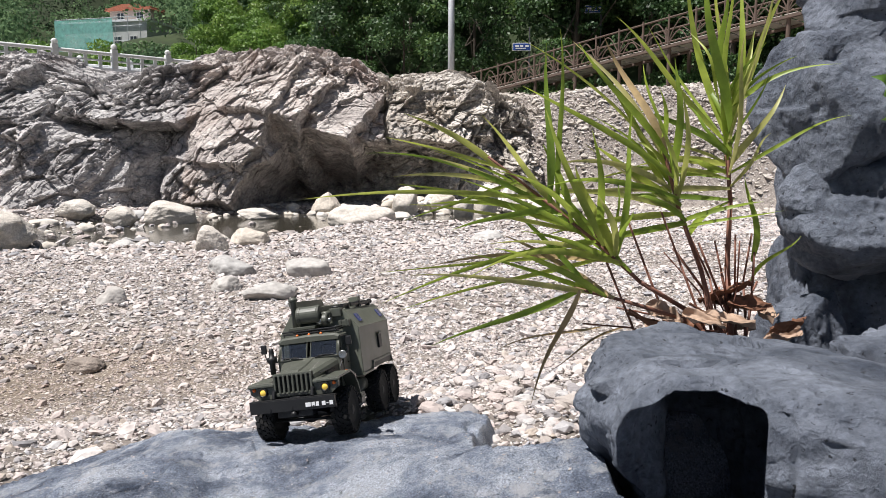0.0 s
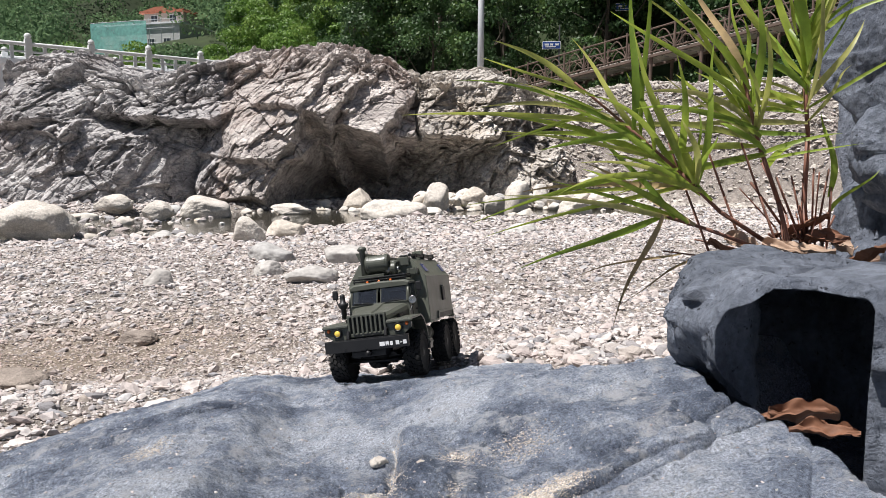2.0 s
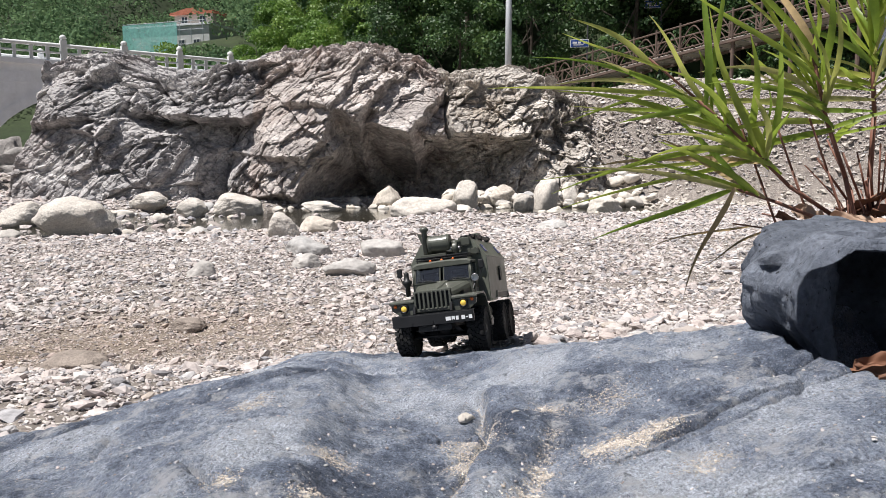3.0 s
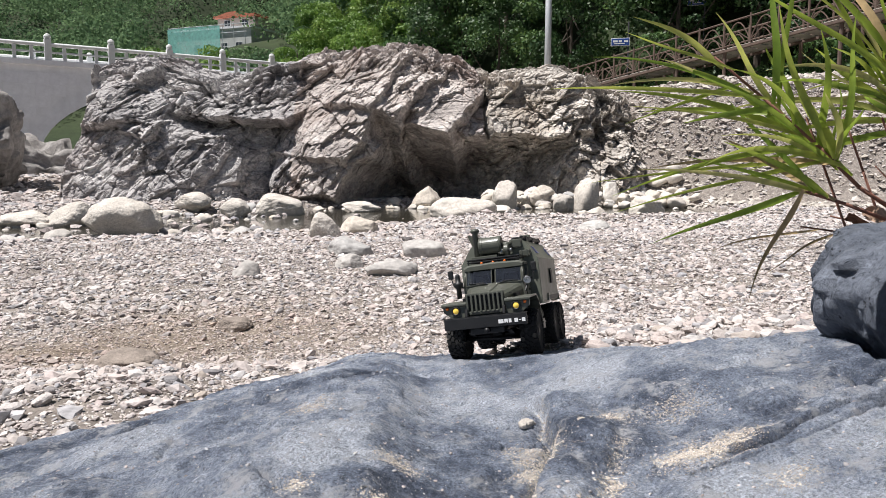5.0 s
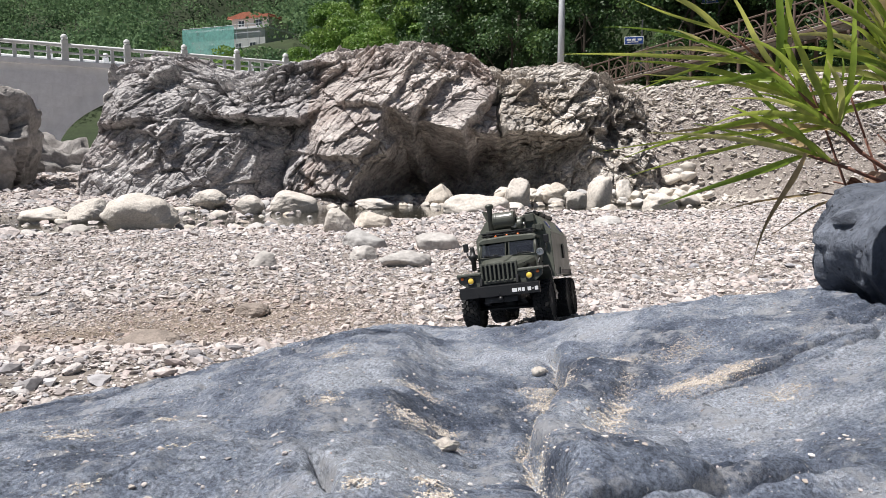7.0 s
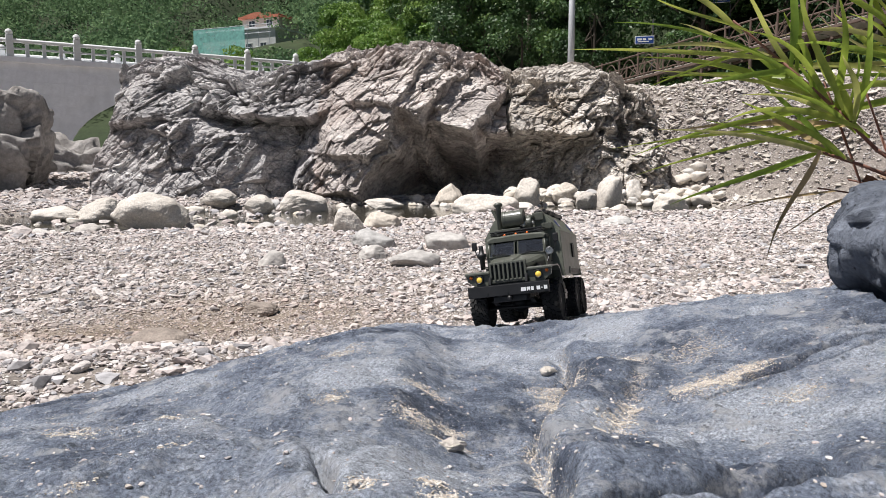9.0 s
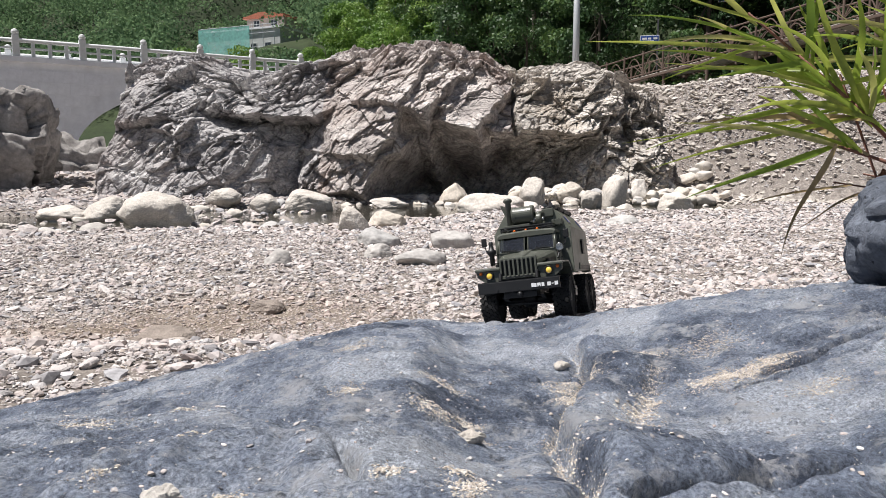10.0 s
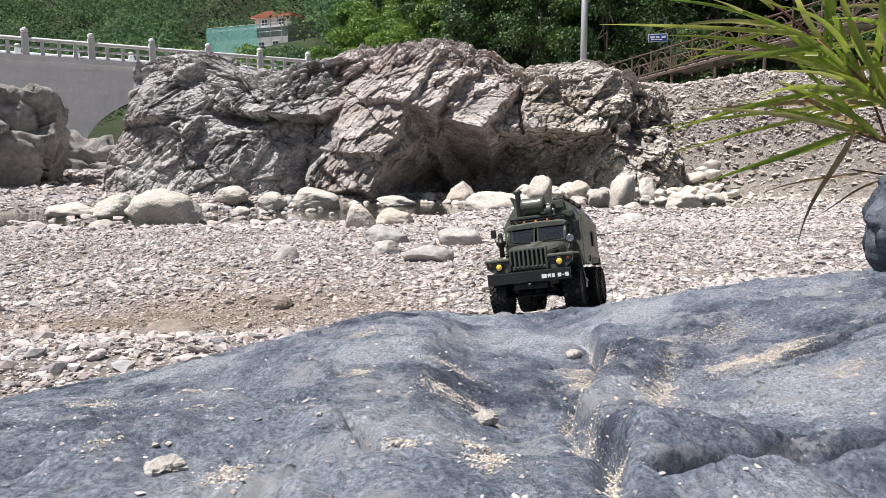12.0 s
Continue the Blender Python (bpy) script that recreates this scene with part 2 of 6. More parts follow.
PEBBLES = [(0.0, (0.40, 0.352, 0.334)), (0.13, (0.54, 0.482, 0.458)), (0.28, (0.65, 0.596, 0.568)), (0.40, (0.26, 0.25, 0.256)), (0.46, (0.33, 0.31, 0.312)), (0.52, (0.58, 0.503, 0.468)),
           (0.66, (0.46, 0.394, 0.376)), (0.8, (0.69, 0.65, 0.622)), (0.9, (0.345, 0.34, 0.358)), (1.0, (0.50, 0.425, 0.365))]
M_PEBBLE = varied_material("river_gravel", PEBBLES, 0.9, blotch=0.5)


def stain(m, places, colour):
    """Tints a material where silt lies: places are (x, y, radius)."""
    nt = m.node_tree
    b = nt.nodes["Principled BSDF"]
    base = b.inputs["Base Color"].links[0].from_socket
    for x, y, r in places:
        v = coords(nt)
        d = nt.nodes.new("ShaderNodeVectorMath")
        d.operation = "DISTANCE"
        d.inputs[1].default_value = (x, y, 0)
        nt.links.new(v, d.inputs[0])
        ragged = nt.nodes.new("ShaderNodeMath")
        ragged.operation = "MULTIPLY_ADD"
        nt.links.new(noise_tex(nt, v, 3.0, 5), ragged.inputs[0])
        ragged.inputs[1].default_value = 0.9 * r
        nt.links.new(d.outputs["Value"], ragged.inputs[2])
        w = nt.nodes.new("ShaderNodeMapRange")
        w.inputs["From Min"].default_value, w.inputs["From Max"].default_value = 0.75 * r, 1.6 * r
        w.inputs["To Min"].default_value, w.inputs["To Max"].default_value = 0.6, 0.0
        nt.links.new(ragged.outputs[0], w.inputs["Value"])
        base = mix(nt, base, colour, w.outputs[0], "MULTIPLY")
    nt.links.new(base, b.inputs["Base Color"])


SILT = ((-0.75, 2.9, 0.75), (-1.35, 2.4, 0.6), (0.9, 2.3, 0.3))
stain(M_PEBBLE, SILT, (0.80, 0.71, 0.64))
M_PEBBLE_ONE = varied_material("river_pebble", PEBBLES, 0.9, per="object")
M_RUBBLE = varied_material("bank_rubble", [(0, (0.36, 0.32, 0.28)), (0.4, (0.52, 0.475, 0.425)), (0.7, (0.44, 0.40, 0.355)), (1, (0.66, 0.61, 0.56))], 0.92, grain=9, bump_size=0.02)
M_BOULDER = varied_material("boulder_stone", [(0, (0.58, 0.53, 0.475)), (0.3, (0.66, 0.61, 0.55)), (0.45, (0.46, 0.45, 0.44)), (0.6, (0.57, 0.51, 0.44)), (0.85, (0.70, 0.655, 0.60)), (1, (0.52, 0.45, 0.36))], 0.88, per="object", grain=26, bump_size=0.003)
M_FLAT = varied_material("flat_river_stone", [(0, (0.34, 0.31, 0.285)), (0.35, (0.47, 0.44, 0.41)), (0.6, (0.33, 0.345, 0.36)), (1, (0.55, 0.50, 0.45))], 0.88, per="object", grain=22, bump_size=0.004)
M_TAN = stone_material("tan_gravel_stone", (0.22, 0.185, 0.16), (0.42, 0.355, 0.305), 20, 0.004, 0.9)
M_CREAM = stone_material("cream_boulder_stone", (0.55, 0.50, 0.445), (0.75, 0.695, 0.63), 6, 0.010, 0.88)
M_SLATE = slate_material()
M_DARK = stone_material("dark_blue_basalt", (0.058, 0.070, 0.097), (0.240, 0.266, 0.322), 12, 0.009, 0.7, (0.028, 0.031, 0.040), 150, spot_at=0.66)
def cliff_material(name, dark, mid, light, stained):
    """Fractured schist: layers that climb to the right, dark joints, rusty stains, crisp broken relief."""
    m, nt, b = material(name, 0.88, spec=0.3)
    along = coords(nt, (0.75, 1, 1.3), (0, 48, 0))
    v = coords(nt)
    r = ramp(nt, [(0.30, dark), (0.48, mid), (0.68, light)])
    nt.links.new(noise_tex(nt, along, 1.3, 10, 0.74, 0.4), r.inputs[0])
    rust = ramp(nt, [(0.52, (0, 0, 0)), (0.66, (0.75, 0.75, 0.75))])
    nt.links.new(noise_tex(nt, v, 0.55, 6, 0.65), rust.inputs[0])
    c = mix(nt, r.outputs[0], stained, rust.outputs[0])
    fine = noise_tex(nt, along, 11.0, 10, 0.78)
    g = ramp(nt, [(0.36, (0.55, 0.55, 0.56)), (0.5, (1, 1, 1)), (0.64, (1.45, 1.44, 1.42))])
    nt.links.new(fine, g.inputs[0])
    c = mix(nt, c, g.outputs[0], 0.9, "MULTIPLY")
    normal = None
    for scale, width, depth, strength in ((1.6, 0.04, 0.03, 0.6), (4.5, 0.06, 0.018, 0.6)):
        warp = nt.nodes.new("ShaderNodeVectorMath")
        warp.operation = "MULTIPLY_ADD"
        nz = nt.nodes.new("ShaderNodeTexNoise")
        nz.inputs["Scale"].default_value = scale * 1.3
        nz.inputs["Detail"].default_value = 5
        nt.links.new(along, nz.inputs["Vector"])
        nt.links.new(nz.outputs["Color"], warp.inputs[0])
        warp.inputs[1].default_value = (0.5 / scale,) * 3
        nt.links.new(along, warp.inputs[2])
        vo = nt.nodes.new("ShaderNodeTexVoronoi")
        vo.feature = "DISTANCE_TO_EDGE"
        vo.inputs["Scale"].default_value = scale
        nt.links.new(warp.outputs[0], vo.inputs["Vector"])
        joint = ramp(nt, [(0.0, (0, 0, 0)), (width, (1, 1, 1))])
        nt.links.new(vo.outputs["Distance"], joint.inputs[0])
        normal = bump(nt, b, joint.outputs[0], strength, depth, normal)
        tone = ramp(nt, [(0.0, (0.5, 0.5, 0.5)), (width * 0.6, (1, 1, 1))])
        nt.links.new(vo.outputs["Distance"], tone.inputs[0])
        c = mix(nt, c, tone.outputs[0], 0.4, "MULTIPLY")
    normal = bump(nt, b, noise_tex(nt, along, 3.5, 8, 0.7, 0.2), 0.6, 0.035, normal)
    bump(nt, b, fine, 0.7, 0.016, normal)
    nt.links.new(c, b.inputs["Base Color"])
    return m


M_CLIFF = cliff_material("grey_schist", (0.145, 0.139, 0.143), (0.375, 0.358, 0.355), (0.66, 0.635, 0.62), (0.29, 0.255, 0.245))
M_CLIFF_PALE = cliff_material("pale_pinkish_schist", (0.155, 0.137, 0.132), (0.430, 0.388, 0.365), (0.72, 0.665, 0.625), (0.31, 0.245, 0.215))
M_CLIFF_BROWN = cliff_material("brownish_grey_schist", (0.185, 0.168, 0.154), (0.47, 0.432, 0.392), (0.74, 0.69, 0.635), (0.36, 0.31, 0.255))
M_LUMP = stone_material("weathered_grey_rock", (0.19, 0.175, 0.165), (0.44, 0.415, 0.395), 1.1, 0.03, 0.92)
M_SAND = varied_material("sand_grains", [(0, (0.36, 0.31, 0.26)), (0.4, (0.50, 0.445, 0.385)), (0.8, (0.60, 0.545, 0.485)), (1, (0.72, 0.68, 0.63))], 0.9, grain=300, bump_size=0)
M_GROUND = stone_material("gravel_bed", (0.13, 0.112, 0.10), (0.34, 0.295, 0.26), 12, 0.006, 0.95, (0.62, 0.58, 0.54), 90, spot_at=0.6)
stain(M_GROUND, SILT, (0.86, 0.77, 0.64))
M_HILL = stone_material("forest_floor", (0.016, 0.028, 0.010), (0.040, 0.058, 0.020), 0.1, 0.05, 0.95)


# ---- ground ----
def stream_mid(x):
    """The middle line of the stream, which bends along the foot of the outcrop."""
    return 11.9 + 0.56 * (np.minimum(x, 1.0) + 1.3) + 0.12 * np.maximum(np.asarray(x) - 1.0, 0) - 0.35 * smooth(0.3, 1.6, x)


def channel(x, y):
    """Distance across the stream from its middle line, and its half width."""
    d = (y - stream_mid(x)) * 0.87
    w = 2.3 - 1.1 * smooth(-1.0, 1.0, x)
    return d, w


def ground_z(x, y):
    x, y = np.asarray(x, float), np.asarray(y, float)
    z = 0.20 * np.exp(-((np.maximum(y, 1.45) - 1.45) / 0.75) ** 2)
    z = z + 0.11 * smooth(0.1, 0.7, x) * np.exp(-((np.maximum(y, 1.5) - 1.5) / 1.6) ** 2)
    z = z + 0.07 * (1 - smooth(1.1, 1.6, y)) * smooth(0.2, 0.5, x)
    z = z + 0.095 * np.exp(-(((x - 0.24) / 0.20) ** 2) - ((y - 1.60) / 0.17) ** 2)
    z = z + 0.05 * np.clip(x, 0, 5) * smooth(1.8, 4.5, y) * (1 - smooth(5.5, 10.5, y))
    z = z - 0.14 * smooth(5.0, 9.0, y)
    d, w = channel(x, y)
    z = z - 0.34 * (1 - smooth(w * 0.75, w * 1.25, np.abs(d))) * (1 - smooth(4.6, 6.0, x)) * smooth(-9, -4.5, x)
    z = z + 0.35 * smooth(14, 22, y) * smooth(-5, -9, x)
    y0 = 16.2 - (x - 3.5) * 0.75
    rise = 1.5 * smooth(y0, y0 + 1.6, y) + 1.05 * smooth(y0 + 0.8, y0 + 3.2, y) + 0.35 * smooth(y0 + 3.2, y0 + 10, y)
    z = z + rise * smooth(2.8, 4.6, x)
    p = np.stack([x, y, 0 * x], -1).reshape(-1, 3)
    n = (0.02 * fbm(p * 0.9, 3, 5) + 0.012 * fbm(p * 3.1, 2, 9)).reshape(x.shape)
    far = (0.17 * fbm(p * 0.4, 4, 15)).reshape(x.shape) * smooth(y0, y0 + 1.5, y) * smooth(3.2, 5.2, x)
    return z + n + far


def profile(x, xs, zs):
    return np.interp(x, xs, zs)


SHELF_Y = (-0.8, 0.0, 0.35, 0.5, 0.8, 0.95, 1.1, 1.25, 1.4, 1.5, 1.65, 1.9)
SHELF_Z = (0.53, 0.53, 0.497, 0.463, 0.434, 0.422, 0.390, 0.346, 0.322, 0.298, 0.21, -0.2)


def crack_x(y):
    """The line of the sandy crack through the slab."""
    return np.interp(y, (0.25, 0.30, 0.41, 0.465, 0.53, 0.60, 0.65, 0.69, 0.75, 0.81, 0.85, 0.95), (0.050, 0.060, 0.066, 0.069, 0.086, 0.106, 0.125, 0.136, 0.140, 0.148, 0.143, 0.140)) + 0.002 * np.sin(63 * y)


CRACKS = ((-0.165, 0.622, -0.085, 0.525, 0.005, 0.012, 0.010), (-0.164, 0.270, -0.120, 0.368, 0.004, 0.014, 0.007), (-0.245, 0.480, -0.190, 0.560, 0.005, 0.010, 0.004),
          (-0.066, 0.360, -0.034, 0.285, 0.005, 0.014, 0.006), (0.076, 0.272, 0.132, 0.298, 0.007, 0.035, 0.008), (0.135, 0.300, 0.205, 0.318, 0.010, 0.050, 0.010))


def shelf_z(x, y):
    """The top of the blue-grey slab in front of the camera."""
    x, y = np.asarray(x, float), np.asarray(y, float)
    z = sum(profile(y + o, SHELF_Y, SHELF_Z) for o in (-0.06, -0.03, 0.0, 0.03, 0.06)) / 5
    z = z - 0.25 * np.maximum(0, -x - 0.10) * smooth(0.35, 0.8, y)
    wobble = 0.03 * np.sin(9 * x + 4 * y) + 0.02 * np.sin(23 * y + 5)
    z = z - 0.9 * np.maximum(0, (x + 0.36) * -0.86 + (y - 1.38) * 0.5 + wobble)
    z = z + (0.032 * smooth(0.12, 0.30, x) + 0.18 * np.clip(x - 0.29, 0, 0.5)) * (1 - 0.9 * smooth(0.85, 1.25, y))
    z = z - 0.028 * smooth(-0.04, 0.03, x) * (1 - smooth(0.22, 0.37, x + 0.3 * (np.maximum(y, 0.66) - 0.66))) * smooth(0.25, 0.42, y) * (1 - 0.7 * smooth(0.95, 1.2, y))
    z = z - np.minimum(2.2 * np.maximum(0, np.minimum(x - 0.385 - 0.075 * smooth(1.0, 1.4, y) + 0.5 * wobble, y - 0.905 + 0.5 * wobble)), 0.3)
    z = z - 1.5 * np.maximum(0, x - 1.2) - 1.5 * np.maximum(0, -0.5 - y)
    rim = np.interp(y, (0.2, 0.45, 0.545, 0.60, 0.72, 0.83), (0.370, 0.413, 0.437, 0.455, 0.459, 0.478))
    edge = np.maximum(0, x - rim + 0.3 * wobble) * smooth(0.88, 0.80, y)
    z = z - np.minimum(2.6 * edge, 0.13)
    mid = crack_x(y)
    groove = np.exp(-(((x - mid) / 0.007) ** 2)) * smooth(0.15, 0.3, y) * (1 - smooth(0.80, 0.9, y))
    side = np.exp(-(((x - 0.136 - 0.36 * (y - 0.5)) / 0.010) ** 2)) * smooth(0.40, 0.46, y) * (1 - smooth(0.62, 0.70, y))
    z = z - 0.010 * groove - 0.006 * side + 0.022 * smooth(0.0, 0.007, x - mid) * (1 - smooth(0.02, 0.12, x - mid)) * smooth(0.25, 0.35, y) * (1 - smooth(0.8, 0.9, y))
    p = np.stack([x, y, 0 * x], -1).reshape(-1, 3)
    n = 0.008 * fbm(p * 5.0, 3, 31) + 0.0032 * fbm(p * 24.0, 5, 37, 0.62) + 0.0026 * np.abs(vnoise(p * 60.0, 38))
    blocks, seam = facets(p * (7.0, 10.0, 1.0) + 3.3, 39, 0.6)
    n = n + 0.004 * blocks - 0.003 * np.exp(-((seam / 0.05) ** 2))
    crack = np.abs(vnoise(p * (3.2, 7.5, 1) + 4.2, 41))
    n = n - 0.010 * np.exp(-((crack / 0.035) ** 2)) * (vnoise(p * 2.3, 43) > 0.05)
    n = n - 0.030 * np.exp(-(((p[:, 0] + 0.21) / 0.05) ** 2) - ((p[:, 1] - 0.90 + 0.3 * (p[:, 0] + 0.21)) / 0.018) ** 2)
    ledge = p[:, 1] - 0.575 - 0.22 * (p[:, 0] - 0.26) + 0.012 * vnoise(p * 14, 47)
    on = smooth(0.24, 0.28, p[:, 0]) * (1 - smooth(0.44, 0.48, p[:, 0]))
    n = n - 0.015 * np.exp(-((ledge / 0.004) ** 2)) * on + 0.002 * smooth(-0.002, 0.003, ledge) * (1 - smooth(0.01, 0.09, ledge)) * on
    second = p[:, 1] - 0.628 - 0.25 * (p[:, 0] - 0.30) + 0.010 * vnoise(p * 17, 48)
    n = n - 0.008 * np.exp(-((second / 0.004) ** 2)) * smooth(0.29, 0.33, p[:, 0]) * (1 - smooth(0.44, 0.48, p[:, 0]))
    for x0, y0, x1, y1, width, depth, lip in CRACKS:
        run = np.hypot(x1 - x0, y1 - y0)
        along = ((p[:, 0] - x0) * (x1 - x0) + (p[:, 1] - y0) * (y1 - y0)) / run
        off = ((p[:, 0] - x0) * (y1 - y0) - (p[:, 1] - y0) * (x1 - x0)) / run + 0.008 * vnoise(p * 30, 49)
        on = smooth(-0.01, 0.012, along) * (1 - smooth(run - 0.012, run + 0.01, along))
        n = n - 1.5 * on * depth * np.exp(-((off / width) ** 2)) + on * lip * smooth(-0.002, 0.004, off) * (1 - smooth(0.008, 0.05, off))
    return z + n.reshape(x.shape)


def sheet(xs, ys, height):
    gx, gy = np.meshgrid(xs, ys)
    verts = np.stack([gx, gy, height(gx, gy)], -1).reshape(-1, 3)
    w, h = len(xs), len(ys)
    i = (np.arange(h - 1)[:, None] * w + np.arange(w - 1)).ravel()
    return verts, np.stack([i, i + 1, i + w + 1, i + w], 1)


v, f = sheet(0.9 * np.sinh(np.linspace(-6.6, 6.6, 300)), 4 + 1.5 * np.sinh(np.linspace(-6, 6.2, 330)), ground_z)
ground = obj("ground", mesh_of("ground", v, f, False), M_GROUND, None, "pale pinkish-grey river gravel bed", "ground", kind="structure")

slab_x = np.r_[np.linspace(-1.6, -0.56, 60), np.linspace(-0.55, 0.6, 430), np.linspace(0.62, 1.7, 50)]
slab_y = np.r_[np.linspace(-1.1, 0.14, 45), np.linspace(0.15, 1.0, 330), np.linspace(1.005, 1.95, 140)]
v, f = sheet(slab_x, slab_y, shelf_z)
shelf = obj("rock_slab", mesh_of("rock_slab", v, f, False), M_SLATE, None, "smooth blue-grey rock slab with sandy cracks", "rock")

# water
M_WATER, nt, b = material("stream_water", 0.06, spec=0.5)
b.inputs["Base Color"].default_value = (0.055, 0.05, 0.038, 1)
bump(nt, b, noise_tex(nt, coords(nt, (1, 2.2, 1)), 5.0, 4), 0.12, 0.02)
v, f = sheet(np.linspace(-9, 6.4, 70), np.linspace(6.5, 16.5, 60), lambda x, y: 0 * x - 0.245)
obj("water", mesh_of("water", v, f, False), M_WATER, None, "shallow brown stream between stones", "water", kind="structure")


# ---- stones ----
def ico(level):
    bm = bmesh.new()
    bmesh.ops.create_icosphere(bm, subdivisions=level, radius=1)
    v = np.array([x.co for x in bm.verts])
    f = np.array([[x.index for x in p.verts] for p in bm.faces])
    bm.free()
    return v, f


@functools.lru_cache(maxsize=None)
def cube_ball(n):
    """The skin of a cube as a grid of n by n squares a side, welded."""
    t = np.linspace(-1, 1, n + 1)
    a, b = np.meshgrid(t, t)
    a, b, one = a.ravel(), b.ravel(), np.ones(a.size)
    i = (np.arange(n)[:, None] * (n + 1) + np.arange(n)).ravel()
    quad = np.stack([i, i + 1, i + n + 2, i + n + 1], 1)
    v, f = [], []
    for k in range(3):
        for s in (1, -1):
            p = np.zeros((a.size, 3))
            p[:, k], p[:, (k + 1) % 3], p[:, (k + 2) % 3] = s * one, a, b
            f.append((quad if s > 0 else quad[:, ::-1]) + len(v) * a.size)
            v.append(p)
    v, f = np.vstack(v), np.vstack(f)
    _, first, back = np.unique(np.round(v, 5), axis=0, return_index=True, return_inverse=True)
    return v[first], back.ravel()[f]


def rock_mesh(name, half, seed, level=4, square=0.8, rough=0.25, detail=3.0, flat=False, under=0.0):
    """A worn block: a rounded cube with facets and dents. half: half sizes in metres; under: how far its foot is cut back."""
    v, f = cube_ball((4, 5, 6, 9, 15, 26, 48)[level])
    bend = np.tan(v * math.pi / 4)
    k = min(0.8, (1 - square) * 1.3)
    v = bend / np.linalg.norm(bend, axis=1)[:, None] * (1 - k) + bend * k
    v = v / np.max(np.abs(v))
    half = np.asarray(half, float)
    n = v / np.linalg.norm(v, axis=1)[:, None]
    v[:, :2] *= 1 - under * np.clip(0.72 - v[:, 2:3], 0, 1.3)
    p = v * half / half.mean()
    h, edge = facets(p * detail * 0.4 + seed * 3.7, seed, 0.9)
    h2, edge2 = facets(p * detail * 1.1 + seed * 1.7, seed + 50, 0.9)
    d = rough * (0.75 * h + 0.22 * h2 + 0.25 * fbm(p * 1.1 + seed, 2, seed) + 0.05 * fbm(p * 7 + seed, 4, seed + 5))
    d = d - rough * (0.14 * np.exp(-((edge / 0.07) ** 2)) + 0.06 * np.exp(-((edge2 / 0.08) ** 2)))
    v = v * half + n * d[:, None] * half.min() * 1.5
    return mesh_of(name, v, f, flat)


def cut_stone(name, half, seed, planes=16, level=4, crisp=16.0, rough=0.03, broken=0.0, faces=None, core=1.0):
    """A broken, worn stone: an ellipsoid trimmed by planes (random ones besides those given), its edges rounded off."""
    v, f = cube_ball((4, 5, 6, 9, 15, 26, 48)[level])
    bend = np.tan(v * math.pi / 4)
    n = bend / np.linalg.norm(bend, axis=1)[:, None]
    rng = np.random.default_rng(seed)
    cut = rng.normal(size=(planes, 3))
    far = rng.uniform(0.62, 0.95, planes) * core
    if faces is not None:
        cut = np.vstack([cut, np.asarray(faces, float) + rng.normal(0, 0.13, (len(faces), 3))])
        far = np.r_[far, rng.uniform(0.80, 0.92, len(faces))]
    cut /= np.linalg.norm(cut, axis=1)[:, None]
    total = core ** -crisp + sum((np.maximum(0, n @ c) / d) ** crisp for c, d in zip(cut, far))
    r = total ** (-1 / crisp) * (1 + rough * fbm(n * 2.2 + seed, 4, seed, 0.6))
    if broken:
        for size, a in ((1.7, broken), (4.0, broken * 0.4), (9.0, broken * 0.16)):
            h = crags(n * size + seed, seed, 1.2)
            r = r + a * (h - h.mean())
    return mesh_of(name, n * r[:, None] * np.asarray(half, float) * 1.12, f, False)


def stones_mesh(name, pos, size, seed, level=1):
    """Many angular stones joined: pos (n, 3), size (n,) across."""
    rng = np.random.default_rng(seed)
    if level == 1:
        base, faces = ico(1)
    else:
        base = np.array([(1, 0, 0), (-1, 0, 0), (0, 1, 0), (0, -1, 0), (0, 0, 1), (0.3, 0.3, -1)], float)
        base = np.vstack([base, [(0.6, 0.6, 0.5), (-0.6, -0.6, 0.5)]])
        base, faces = base[:6], np.array([(0, 2, 4), (2, 1, 4), (1, 3, 4), (3, 0, 4), (2, 0, 5), (1, 2, 5), (3, 1, 5), (0, 3, 5)])
    n, k = len(pos), len(base)
    v = base[None] * (1 + rng.uniform(-0.32, 0.32, (n, k, 1)))
    v = v * np.stack([rng.uniform(0.8, 1.25, n), rng.uniform(0.55, 0.95, n), rng.uniform(0.28, 0.62, n)], 1)[:, None]
    tilt, turn = rng.normal(0, 0.28, (n, 2)), rng.uniform(0, 6.283, n)
    x, y, z = v[..., 0], v[..., 1], v[..., 2]
    y, z = y * np.cos(tilt[:, :1]) - z * np.sin(tilt[:, :1]), y * np.sin(tilt[:, :1]) + z * np.cos(tilt[:, :1])
    x, z = x * np.cos(tilt[:, 1:]) - z * np.sin(tilt[:, 1:]), x * np.sin(tilt[:, 1:]) + z * np.cos(tilt[:, 1:])
    c, s = np.cos(turn)[:, None], np.sin(turn)[:, None]
    v = np.stack([x * c - y * s, x * s + y * c, z], -1) * (size / 2)[:, None, None] + pos[:, None]
    f = (faces[None] + (np.arange(n) * k)[:, None, None]).reshape(-1, 3)
    return mesh_of(name, v.reshape(-1, 3), f)


def scatter(n, y_lo, y_hi, power, seed):
    """Places over the wedge of ground in front of the camera, nearer ones denser."""
    rng = np.random.default_rng(seed)
    y = y_lo + (y_hi - y_lo) * rng.random(n) ** power
    x = (rng.random(n) * 1.62 - 0.78) * (y + 0.25)
    return x, y, rng


def laid(x, y, size, sink=0.1):
    z = ground_z(x, y)
    keep = shelf_z(x, y) < z + 0.006
    return np.stack([x, y, z + size * sink], 1), keep


